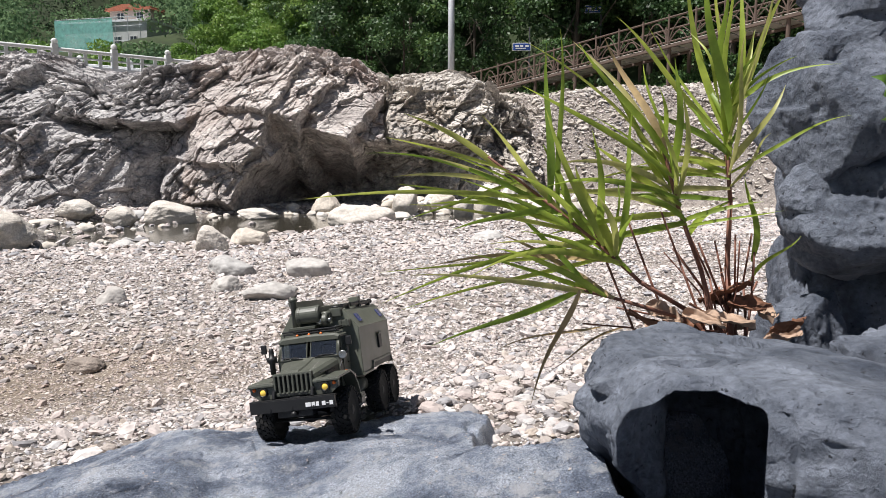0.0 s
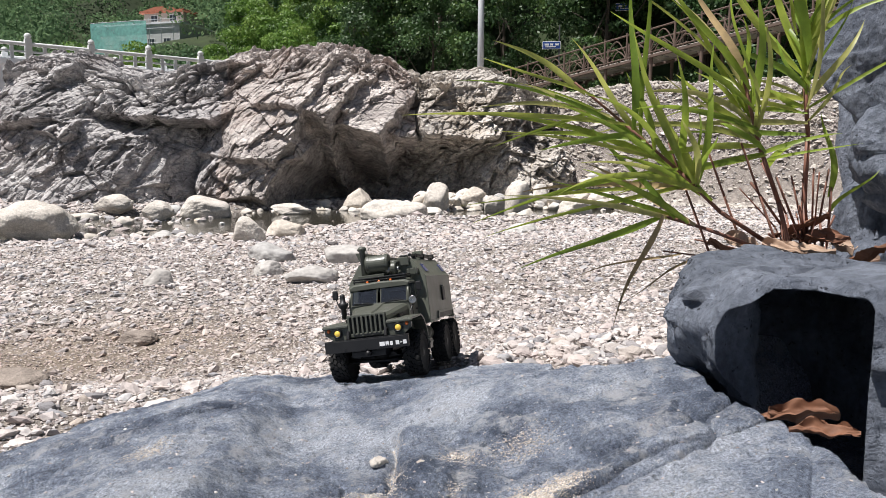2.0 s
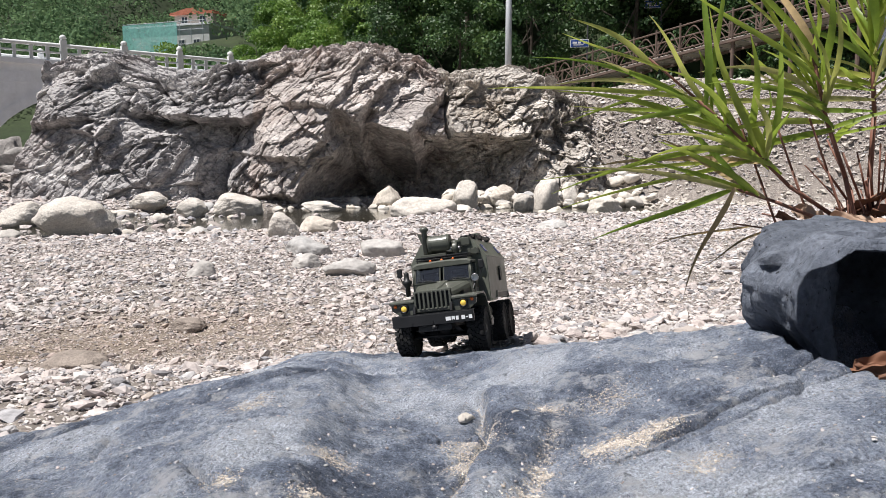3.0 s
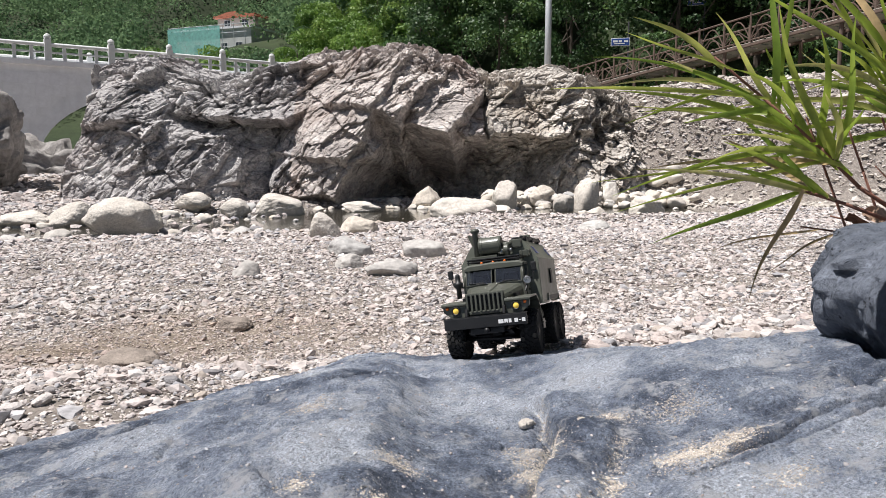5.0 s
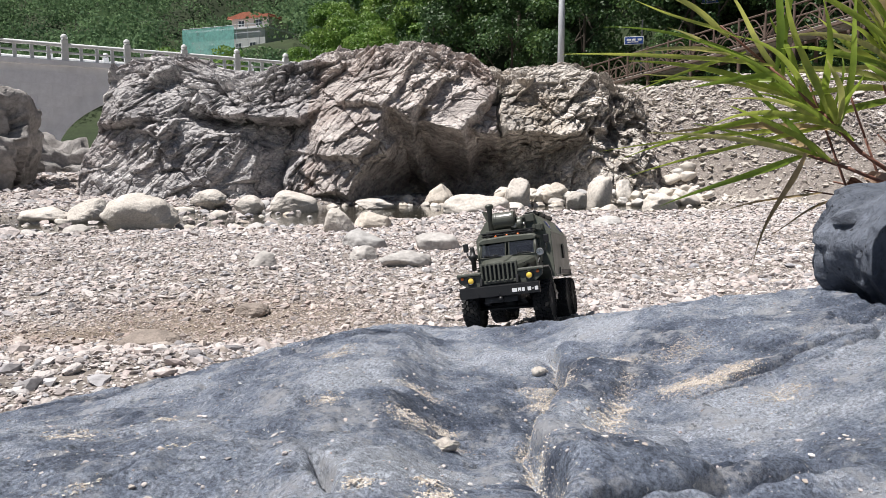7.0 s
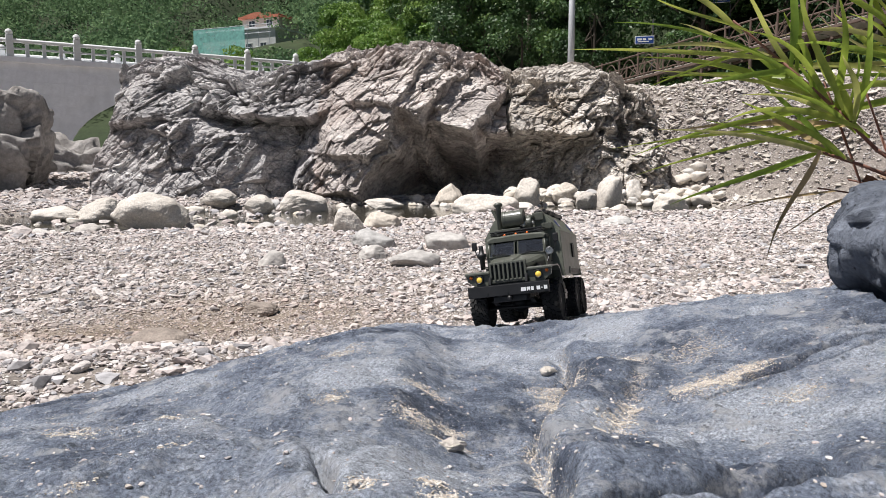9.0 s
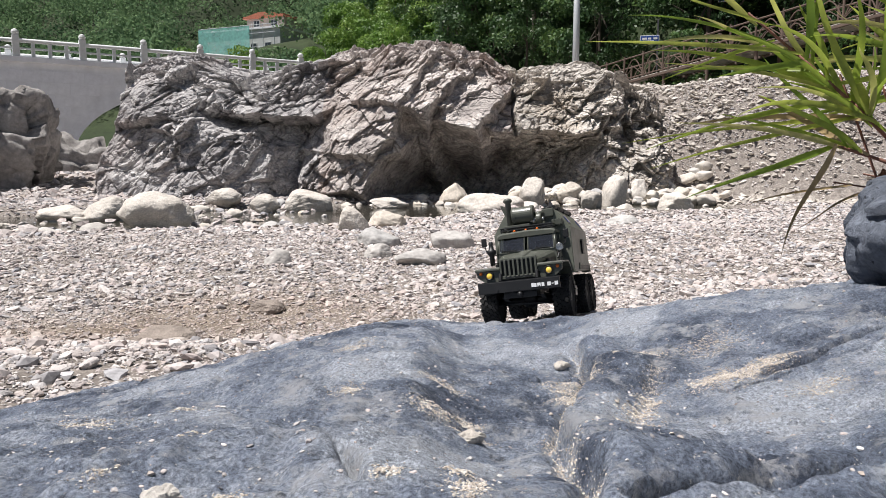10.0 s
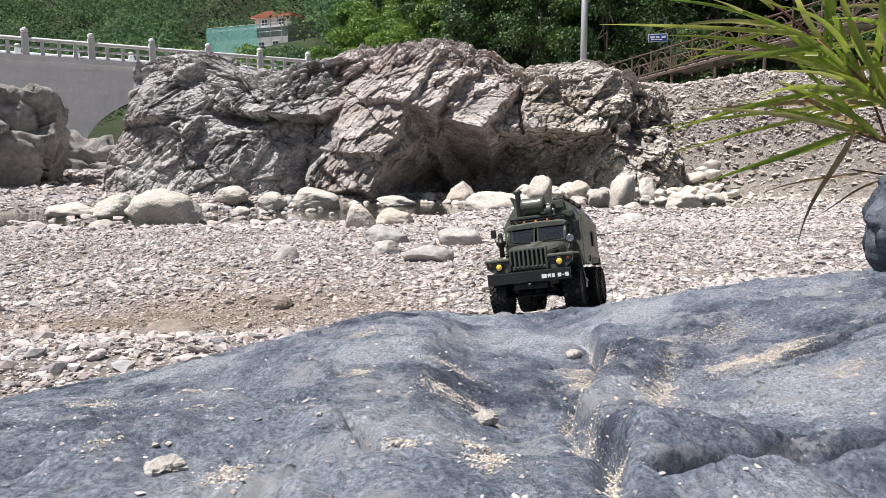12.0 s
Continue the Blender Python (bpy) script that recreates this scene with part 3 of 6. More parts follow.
for n, lo, hi, s_lo, s_hi, level, seed in ((20000, 1.05, 3.2, 0.008, 0.026, 1, 1), (44000, 1.05, 3.4, 0.006, 0.019, 0, 11), (2200, 1.1, 3.6, 0.022, 0.060, 1, 2),
                                           (26000, 3.0, 7.5, 0.013, 0.062, 1, 3), (60000, 2.8, 7.5, 0.010, 0.040, 0, 13), (70000, 6.5, 17.0, 0.025, 0.12, 0, 4)):
    x, y, rng = scatter(n, lo, hi, 0.8, seed)
    size = s_lo + (s_hi - s_lo) * rng.random(n) ** 3.2
    patch = np.exp(-(((x + 0.9) / 0.7) ** 2 + ((y - 2.8) / 0.6) ** 2))
    size = size * (1 - 0.3 * patch)
    d, w = channel(x, y)
    pos, keep = laid(x, y, size)
    keep &= (np.abs(d) > w * 0.98) | (x > 5.6) | (rng.random(n) < 0.05)
    obj("gravel", stones_mesh("gravel", pos[keep], size[keep], seed, level), M_PEBBLE, None,
        "loose pale grey and pinkish angular river gravel", "gravel", kind="stuff")

# gravel all round, outside the well-seen ground
rng = np.random.default_rng(9)
n = 24000
x, y = rng.uniform(-7, 7, n), rng.uniform(-3.5, 9.0, n)
size = 0.02 + 0.06 * rng.random(n) ** 3
pos, keep = laid(x, y, size)
keep &= (y < 1.0) | (x < -0.78 * (y + 0.25)) | (x > 0.84 * (y + 0.25))
obj("gravel", stones_mesh("gravel", pos[keep], size[keep], 9, 0), M_PEBBLE, None, "loose pale grey and pinkish angular river gravel", "gravel", kind="stuff")

# rubble on the far bank
rng = np.random.default_rng(8)
n = 30000
x = 3.0 + 15 * rng.random(n) ** 1.4
y = 16.0 - (x - 3.5) * 0.75 + 10 * rng.random(n) ** 1.3 - 0.6
size = 0.035 + 0.20 * rng.random(n) ** 4.5
pos = np.stack([x, y, ground_z(x, y) + size * 0.12], 1)
obj("rubble", stones_mesh("rubble", pos, size, 8, 0), M_RUBBLE, None, "loose grey rubble on the eroded bank", "rubble", kind="stuff")
n = 26000
x = 3.0 + 8 * rng.random(n)
y = 16.0 - (x - 3.5) * 0.75 + 6 * rng.random(n) - 0.4
size = 0.02 + 0.05 * rng.random(n) ** 2
pos = np.stack([x, y, ground_z(x, y) + size * 0.15], 1)
obj("rubble", stones_mesh("rubble", pos, size, 28, 0), M_PEBBLE, None, "fine pale rubble on the eroded bank", "rubble", kind="stuff")
n = 5000
x = -14 + 9 * rng.random(n)
y = 13 + 13 * rng.random(n)
size = 0.05 + 0.25 * rng.random(n) ** 4
pos = np.stack([x, y, ground_z(x, y) + size * 0.12], 1)
obj("rubble", stones_mesh("rubble", pos, size, 18, 0), M_PEBBLE, None, "pale stones on the gravel bar below the bridge", "rubble", kind="stuff")


# ---- folded rock outcrop ----
TOP_X = (-8.47, -8.25, -8.1, -7.73, -6.96, -6.23, -5.65, -5.08, -4.22, -3.09, -2.25, -1.7, -1.15, -0.46, 0.22, 0.9, 1.45, 1.72, 2.42, 3.2, 3.75, 4.2, 5.0, 6.0, 7.2, 8.6)
TOP_Z = (0.4, 1.82, 2.53, 2.98, 3.18, 3.25, 2.99, 2.8, 2.76, 3.03, 3.18, 3.21, 3.41, 3.43, 3.33, 3.13, 2.73, 2.65, 2.81, 3.02, 2.80, 2.42, 2.25, 2.05, 1.85, 1.4)
# blocks of the face: centre x, z; how far it stands out; tilt of its front along x, z; roughness; sides (direction, reach, steepness)
MASSES = (
    (-6.30, 2.15, 1.75, 0.05, -0.42, 0.65, ((180, 1.0, 2.2), (135, 1.0, 1.6), (90, 0.75, 1.2), (0, 1.3, 0.7), (262, 0.75, 3.0), (315, 1.1, 1.5))),
    (-6.15, 0.45, 1.80, 0.10, -0.28, 0.7, ((180, 1.35, 1.6), (90, 0.75, 1.8), (0, 1.8, 0.7), (140, 1.25, 1.4))),
    (-5.95, 1.42, 1.80, 0.25, -0.55, 0.7, ((200, 0.45, 2.0), (60, 0.32, 1.5), (330, 0.55, 1.6), (250, 0.30, 3.0))),
    (-4.45, 0.62, 1.70, -0.28, -0.25, 0.35, ((10, 0.62, 2.6), (70, 0.48, 1.6), (190, 0.9, 0.8), (300, 0.55, 2.5))),
    (-4.9, 0.0, 1.75, 0.1, -0.5, 0.9, ((35, 0.55, 1.5), (150, 0.5, 1.5), (0, 0.9, 1.2))),
    (-3.50, 2.15, 1.65, -0.05, -0.62, 0.8, ((262, 0.60, 4.0), (90, 0.62, 1.0), (180, 1.35, 0.6), (0, 1.35, 0.9), (300, 0.95, 3.0))),
    (-2.90, 1.65, 0.75, 0.10, -0.30, 1.0, ((245, 0.55, 2.5), (150, 0.5, 1.2), (330, 0.7, 2.0), (60, 0.6, 1.0))),
    (-2.20, 2.80, 1.30, 0.10, -0.50, 0.9, ((90, 0.42, 1.2), (180, 0.7, 1.1), (0, 0.8, 1.0), (270, 0.5, 2.0))),
    (-1.45, 1.50, 2.15, 0.34, -0.50, 0.7, ((336, 0.48, 4.0), (156, 0.52, 1.3), (246, 0.95, 2.5), (66, 1.0, 1.0))),
    (-2.00, 0.45, 2.10, 0.25, -0.40, 0.8, ((330, 0.70, 3.5), (160, 0.50, 2.0), (60, 0.75, 1.4), (255, 0.62, 2.5))),
    (-0.75, 2.65, 2.00, 0.22, -0.50, 0.9, ((330, 0.42, 2.2), (150, 0.50, 1.5), (60, 0.9, 0.9), (240, 1.2, 1.5))),
    (-0.15, 2.45, 2.00, 0.18, -0.45, 0.9, ((325, 0.50, 2.6), (145, 0.40, 1.6), (62, 0.85, 0.9), (242, 1.10, 2.4))),
    (0.55, 2.35, 1.80, 0.15, -0.45, 0.9, ((320, 0.55, 2.0), (150, 0.45, 1.5), (62, 0.75, 0.9), (242, 0.9, 2.5))),
    (0.58, 1.66, 2.15, 0.30, -0.35, 0.35, ((330, 0.34, 3.0), (150, 0.34, 1.8), (62, 0.62, 1.1), (246, 0.50, 3.5))),
    (1.18, 1.75, 1.70, 0.10, -0.40, 0.9, ((0, 0.27, 4.0), (180, 0.45, 1.5), (266, 0.60, 3.0), (90, 0.8, 0.9))),
    (2.50, 1.90, 1.95, 0.02, -0.42, 0.9, ((180, 0.93, 4.0), (0, 1.25, 0.8), (268, 0.72, 3.0), (90, 0.65, 1.2), (40, 1.15, 0.9), (315, 1.0, 1.8))),
    (3.05, 1.62, 1.95, -0.2, -0.30, 0.6, ((200, 0.4, 1.5), (20, 0.4, 1.8), (280, 0.35, 3.0), (90, 0.4, 1.2))),
    (3.90, 0.95, 1.45, -0.12, -0.62, 1.1, ((188, 0.75, 0.9), (0, 2.6, 0.5), (72, 1.0, 0.7))),
    (5.40, 1.00, 1.35, -0.10, -0.60, 1.1, ((180, 1.2, 0.6), (0, 2.2, 0.6), (80, 1.0, 0.6))),
)


def outcrop():
    nu, nv = 780, 350
    u, v = np.meshgrid(np.linspace(0, 1, nu), np.linspace(0, 1, nv))
    x = -8.15 + 16.6 * u
    top = 1.02 * np.interp(x, TOP_X, TOP_Z)
    up = np.clip(v / 0.8, 0, 1)
    back = np.clip((v - 0.8) / 0.2, 0, 1)
    z = -0.5 + (top + 0.5) * np.sin(up * np.pi / 2) ** 0.9 - back * back * 2.5
    rel = np.clip((z + 0.3) / (top + 0.3), 0, 1)
    p = np.stack([x, 0 * x, z], -1).reshape(-1, 3)

    def warp(scale, seed):
        return fbm(p * scale, 3, seed).reshape(x.shape)

    xw = x + 0.16 * warp(0.9, 3) + 0.04 * warp(4.0, 6)
    zw = z + 0.13 * warp(0.9, 4) + 0.04 * warp(4.0, 7)
    hollow = smooth(-4.2, -3.4, x) * (1 - smooth(3.2, 4.4, x))
    out = (0.40 - 0.2 * smooth(0.3, 1.2, z)) * (1 - hollow) + hollow * (-1.1 + 0.75 * np.clip(z, -0.5, 1.6))
    calm = np.full(x.shape, 0.8)
    for cx, cz, reach, gx, gz, rough, sides in MASSES:
        dx, dz = xw - cx, zw - cz
        h = reach + gx * dx + gz * dz
        for a, d, steep in sides:
            h = np.minimum(h, reach + steep * (d - dx * math.cos(radians(a)) - dz * math.sin(radians(a))))
        calm = np.where(h > out, rough, calm)
        out = np.maximum(out, h)
    y = 16.6 + 0.08 * np.abs(x) + 1.6 * rel**1.9 + back * 3.0 - out * (1 - 0.75 * smooth(0.86, 1.0, rel))
    y = y + 2.2 * smooth(-7.4, -8.15, x) + 1.5 * smooth(4.2, 7.5, x)
    x = x + 0.50 * smooth(0.2, 0.8, rel) * smooth(-6.4, -8.15, x)
    p = np.stack([x, y, z], -1).reshape(-1, 3)
    c, s = math.cos(radians(47)), math.sin(radians(47))
    q = np.stack([p[:, 0] * c + p[:, 2] * s, p[:, 1], -p[:, 0] * s + p[:, 2] * c], 1)
    q = q + 0.06 * np.stack([fbm(p * 1.1, 3, 3), fbm(p * 1.1, 3, 4), fbm(p * 1.1, 3, 6)], 1)
    calm = calm.ravel() * (0.6 + 0.6 * smooth(-0.3, 0.4, fbm(p * 0.6 + 7, 2, 44)))
    d = 0.10 * fbm(p * 0.7, 3, 2)
    for size, seed, crag, step in ((0.9, 3, 0.22, 0.14), (2.1, 13, 0.15, 0.14), (4.8, 23, 0.09, 0.055), (10.5, 33, 0.045, 0.022)):
        g = q * (size * 0.75, size, size * 1.3) + seed
        h = crags(g, seed, 1.5, 0.4)
        jump, edge = facets(g * 0.9 + 5, seed + 5, 1.2)
        d = d + calm * (crag * (h - h.mean()) + step * jump - 0.5 * step * np.exp(-((edge / 0.05) ** 2)))
    d = d.reshape(x.shape)
    fade = smooth(0, 0.05, v)
    y = y - d * fade * (1 - 0.6 * smooth(0.8, 1.0, rel))
    z = z + 0.45 * d * smooth(0.6, 1.0, rel) * fade
    top = empty("rock_outcrop", pose(0, 0, 0), "massive folded grey-brown rock outcrop beside the stream", "rock outcrop")
    verts = np.stack([x, y, z], -1)
    for lo, hi, mat, label in ((0, 261, M_CLIFF, "rounded purple-grey rock mass"), (260, 450, M_CLIFF_PALE, "folded pale pinkish rock mass with overhang"), (449, nu, M_CLIFF_BROWN, "broken brownish-grey rock mass")):
        w = hi - lo
        i = (np.arange(nv - 1)[:, None] * w + np.arange(w - 1)).ravel()
        obj("rock_mass", mesh_of("rock_mass", verts[:, lo:hi].reshape(-1, 3), np.stack([i, i + 1, i + w + 1, i + w], 1), True), mat, top, label)


outcrop()


def boulder(name, m, half, seed, mat, label, category="boulder", group="", level=4, square=0.8, rough=0.25, detail=3.0, parent=None, flat=False, under=0.0):
    ob = obj(name, rock_mesh(name, half, seed, level, square, rough, detail, flat, under), mat, parent, label, category, group)
    ob.matrix_world = m
    return ob


boulder("boulder", pose(-11.6, 17.6, 0.95, 0, 8, 20), (1.95, 1.4, 1.65), 5, M_LUMP, "big grey split boulder on the gravel bar", level=6, square=0.65, rough=0.28, detail=3)
boulder("boulder", pose(-13.2, 26.0, 0.15, 0, 0, 10), (3.2, 1.6, 1.1), 6, M_LUMP, "low grey rock ridge below the bridge", level=5, square=0.5, rough=0.4, detail=5)

STONES_A = [(-3.75, 9.33, 0.91, 0.43), (-4.98, 10.77, 0.67, 0.32), (-5.67, 10.74, 0.79, 0.22), (-4.1, 13.46, 0.65, 0.27), (-3.1, 12.34, 0.53, 0.29),
            (-2.39, 12.91, 0.85, 0.36), (-1.05, 13.66, 0.66, 0.19), (-1.01, 7.8, 0.34, 0.24)]
STONES_B = [(-0.69, 8.5, 0.43, 0.19), (-0.5, 5.42, 0.31, 0.14), (0.05, 5.23, 0.33, 0.16), (-0.16, 4.4, 0.28, 0.1), (-0.43, 4.65, 0.18, 0.09),
            (0.75, 11.73, 0.96, 0.37), (1.47, 12.82, 0.5, 0.16), (0.17, 14.6, 0.59, 0.4)]
STONES_C = [(1.67, 14.1, 0.57, 0.53), (3.3, 14.09, 0.51, 0.6), (4.06, 12.75, 0.58, 0.28), (2.49, 14.6, 0.52, 0.34), (2.75, 13.7, 0.43, 0.3),
            (3.95, 14.79, 0.4, 0.39), (4.6, 15.4, 0.53, 0.33), (1.97, 8.05, 0.38, 0.11), (-1.0, 4.28, 0.17, 0.1), (-0.76, 3.0, 0.14, 0.05), (-0.92, 2.29, 0.2, 0.052)]
TINTS = ["pale cream rounded", "off-white rounded", "light grey angular", "whitish worn", "pale grey flat-topped"]
for k, (x, y, w, h) in enumerate(STONES_A + STONES_B + STONES_C):
    z = max(-0.24, float(ground_z(np.array([x]), np.array([y]))[0]))
    wet = y > 7
    me = cut_stone("boulder", (w * 0.53, w * 0.42, h * 0.70), 20 + k, (18 if k % 3 else 13) if wet else 9, 5, (13.0 if k % 3 else 24.0) if wet else 26.0, 0.05)
    ob = obj("boulder", me, (M_CREAM if k < 8 else M_BOULDER) if wet else M_FLAT if y > 3.5 else M_TAN, None, (TINTS[k % 2 if k < 8 else k % 5] if wet else "pale flat-lying" if y > 3.5 else "tan flat-lying") + " stone " + ("at the stream's edge" if wet else "lying on the gravel"), "stone", "stones along the stream")
    ob.matrix_world = pose(x, y, z + h * (0.34 if wet else 0.16), 0, 0, k * 47 % 60 - 30)

# smaller stones along both shores
rng = np.random.default_rng(4)
shapes = [cut_stone("stone", (0.5, 0.38, 0.3), 60 + k, 12 + k, 3, 18.0 + 3 * k, 0.06) for k in range(8)]
for me in shapes:
    me.materials.append(M_BOULDER)
for k in range(270):
    x = rng.uniform(-6.5, 5.5)
    d, w = channel(np.array([x]), np.array([12.0]))
    mid = stream_mid(x)
    side = rng.choice([-1, 1, 1]) if x > -2 else rng.choice([-1, -0.5, 0.3, 1])
    y = mid + side * (w[0] + rng.normal(0, 0.30)) / 0.87
    if side < 0 and x > -0.8 and rng.random() < 0.8:
        continue
    s = 0.09 + 0.28 * rng.random() ** 2.4
    z = max(-0.26, float(ground_z(np.array([x]), np.array([y]))[0]))
    ob = tagged(new("stone", shapes[k % 8]), "pale grey river stone at the water's edge", "stone", "stones along the stream")
    ob.matrix_world = pose(x, y, z + 0.1 * s, 0, 0, rng.uniform(0, 360)) @ Matrix.Diagonal((s, s, s, 1))

# stones all through the shallows, and small ones strewn along the near shore
n = 1500
x = rng.uniform(-6.0, 3.0, n)
mid = stream_mid(x)
w = channel(x, mid)[1]
across = np.where(rng.random(n) < 0.5, rng.uniform(-1.1, 1.0, n), -1.0 + rng.normal(0, 0.16, n))
keep = rng.random(n) < np.where(x < -2.2, 1.0, np.where(across < -0.9, 0.3, 0.05))
x, y = x[keep], (mid + across * w / 0.87)[keep]
size = 0.05 + 0.17 * rng.random(len(x)) ** 2.5
pos = np.stack([x, y, np.maximum(-0.25, ground_z(x, y)) + 0.1 * size], 1)
obj("stones", stones_mesh("stones", pos, size, 71, 1), M_PEBBLE, None, "grey and cream stones strewn through the shallow stream", "stones", kind="stuff")

# heap of stones below the bank
for k in range(150):
    x = rng.uniform(1.4, 5.6)
    y = 14.55 + 0.10 * (x - 1.4) + rng.normal(0, 0.25)
    s = 0.16 + 0.30 * rng.random() ** 1.6
    z = max(-0.2, float(ground_z(np.array([x]), np.array([y]))[0]))
    ob = tagged(new("stone", shapes[k % 8]), "grey and tan stone in the heap by the stream", "stone", "stones along the stream")
    ob.matrix_world = pose(x, y, z + 0.12 * s + (0.12 if k % 3 == 0 else 0), rng.uniform(-20, 20), rng.uniform(-20, 20), rng.uniform(0, 360)) @ Matrix.Diagonal((s, s, s, 1))

# ---- dark rocks beside the camera ----
def hollow_block():
    """A flat-topped rock with a deep hollow under its rim: outline of the top, and of the foot that recedes below it."""
    rim = np.array([(0.450, 0.820), (0.452, 0.745), (0.458, 0.702), (0.470, 0.686), (0.500, 0.677), (0.526, 0.674), (0.533, 0.648), (0.532, 0.612), (0.600, 0.565),
                    (0.720, 0.525), (0.800, 0.560), (0.740, 0.690), (0.732, 0.800), (0.726, 0.905), (0.668, 0.985), (0.560, 0.925), (0.490, 0.880)])
    foot = np.array([(0.522, 0.815), (0.516, 0.765), (0.506, 0.716), (0.530, 0.800), (0.580, 0.890), (0.660, 0.860), (0.690, 0.735), (0.536, 0.606), (0.595, 0.538),
                     (0.720, 0.455), (0.840, 0.540), (0.760, 0.690), (0.750, 0.800), (0.740, 0.920), (0.680, 1.000), (0.570, 0.930), (0.510, 0.870)])
    rim_at = range(len(rim))
    n, up, cap = 420, 46, 40
    at = np.linspace(0, len(rim), n, endpoint=False)
    k, w = at.astype(int), (at % 1)[:, None]
    rim, foot = [o[k] * (1 - w) + o[(k + 1) % len(o)] * w for o in (rim, foot)]
    for _ in range(5):
        rim = (np.roll(rim, 1, 0) + 2 * rim + np.roll(rim, -1, 0)) / 4
    plain = np.interp(at, (0, 2.1, 2.4, 13, 14, len(rim_at)), (1, 1, 0, 0, 1, 1))
    mid = np.array((0.635, 0.745))

    def top_z(q):
        p = np.c_[q, 0 * q[:, :1]]
        return 0.624 - 0.03 * (q[:, 1] - 0.68) - 0.10 * np.maximum(0, q[:, 0] - 0.62) - 0.85 * np.maximum(0, 0.492 - q[:, 0]) - 0.14 * np.maximum(0, q[:, 1] - 0.86) + 0.008 * fbm(p * 9, 4, 81)

    rings = []
    for j in range(up):
        v = 1 - (1 - j / (up - 1)) ** 2.0
        turn = (plain * smooth(0.15, 0.95, v) + (1 - plain) * smooth(0.962, 0.994, v))[:, None]
        q = foot * (1 - turn) + rim * turn
        q = q + (mid - q) * 0.06 * max(0.0, (v - 0.86) / 0.14) ** 2.5
        rings.append(np.c_[q, 0.36 + (top_z(q) - 0.012 - 0.36) * v])
    last = rings[-1][:, :2]
    for j in range(1, cap):
        s = j / (cap - 1)
        q = last + (mid - last) * s
        rings.append(np.c_[q, top_z(q) - 0.012 * (1 - min(1.0, s * 6)) ** 2])
    v = np.vstack(rings)
    h = crags(v * 16 + 2.2, 83, 1.4)
    h2 = crags(v * 45 + 1.1, 84, 1.4)
    d = 0.018 * (h - h.mean()) + 0.010 * (h2 - h2.mean()) + 0.004 * fbm(v * 14, 3, 85) + 0.001 * fbm(v * 60, 2, 86)
    out = np.c_[v[:, :2] - mid, np.zeros(len(v))]
    out /= np.maximum(np.linalg.norm(out, axis=1), 0.03)[:, None]
    side = np.r_[np.ones(up * n), np.repeat(np.linspace(1, 0, cap - 1) ** 4, n)][:, None]
    d = d * np.tile(0.45 + 0.55 * plain, len(rings))
    v = v + out * d[:, None] * side + np.c_[np.zeros((len(v), 2)), d * 0.5 * (1 - side[:, 0])]
    rows = len(rings)
    i = (np.arange(rows - 1)[:, None] * n + np.arange(n))
    j = (np.arange(rows - 1)[:, None] * n + (np.arange(n) + 1) % n)
    f = np.stack([i, j, j + n, i + n], -1).reshape(-1, 4)
    me = mesh_of("rock_block", v, f, False)
    bm = bmesh.new()
    bm.from_mesh(me)
    bmesh.ops.remove_doubles(bm, verts=[p for p in bm.verts if (p.co.xy - Vector(mid)).length < 0.09 and p.co.z > 0.55], dist=0.0016)
    bm.to_mesh(me)
    bm.free()
    me.polygons.foreach_set("use_smooth", np.ones(len(me.polygons), bool))
    obj("rock_block", me, M_DARK, None, "blue-grey rock block with a dark hollow under its rim", "rock")


hollow_block()
wall = empty("rock_wall", pose(1.098, 1.15, 0.5), "dark weathered rock face split into rounded blocks", "rock face")
WALL_FACES = ((-0.9, -0.25, 0.3), (-0.2, -0.9, 0.65), (1, -0.2, 0.1), (0, -0.1, 1), (0.1, -0.35, -0.9), (0, 1, 0))
BLOCKS = ((0.985, 1.14, 1.040, 0.062, 0.09, 0.055, 8), (0.925, 1.15, 0.900, 0.078, 0.10, 0.105, -6), (1.055, 1.17, 0.930, 0.080, 0.12, 0.125, 10),
          (1.000, 1.10, 0.742, 0.120, 0.10, 0.080, 12), (1.175, 1.10, 0.735, 0.090, 0.11, 0.085, -8), (1.120, 1.08, 0.640, 0.060, 0.08, 0.045, 5),
          (0.872, 1.10, 0.500, 0.055, 0.06, 0.100, 15), (1.03, 1.24, 0.530, 0.10, 0.09, 0.14, -10), (1.16, 1.20, 0.500, 0.10, 0.10, 0.12, 20), (1.520, 1.46, 0.850, 0.300, 0.22, 0.480, 5), (1.090, 1.18, 1.130, 0.120, 0.14, 0.080, -12))
for k, (x, y, z, a, b_, c, r) in enumerate(BLOCKS):
    ob = obj("block", cut_stone("block", (a * 1.04, b_ * 1.04, c * 1.10), 190 + k, 5, 6, 44.0, 0.03, 0.13, WALL_FACES, 1.22), M_DARK, wall)
    ob.matrix_basis = pose(x - 1.05, y - 1.15, z - 0.5, 0, 0, r)
boulder("rock_block", pose(0.885, 0.83, 0.555, 0, 0, 30), (0.11, 0.085, 0.055), 99, M_DARK, "small dark grey rock by the grass roots", "rock", level=5, square=0.55, rough=0.2)
boulder("rock_block", pose(0.71, 0.985, 0.50, 0, 0, 20), (0.14, 0.10, 0.070), 98, M_DARK, "dark grey rock under the grass clump", "rock", level=5, square=0.7, rough=0.15, detail=2.0)


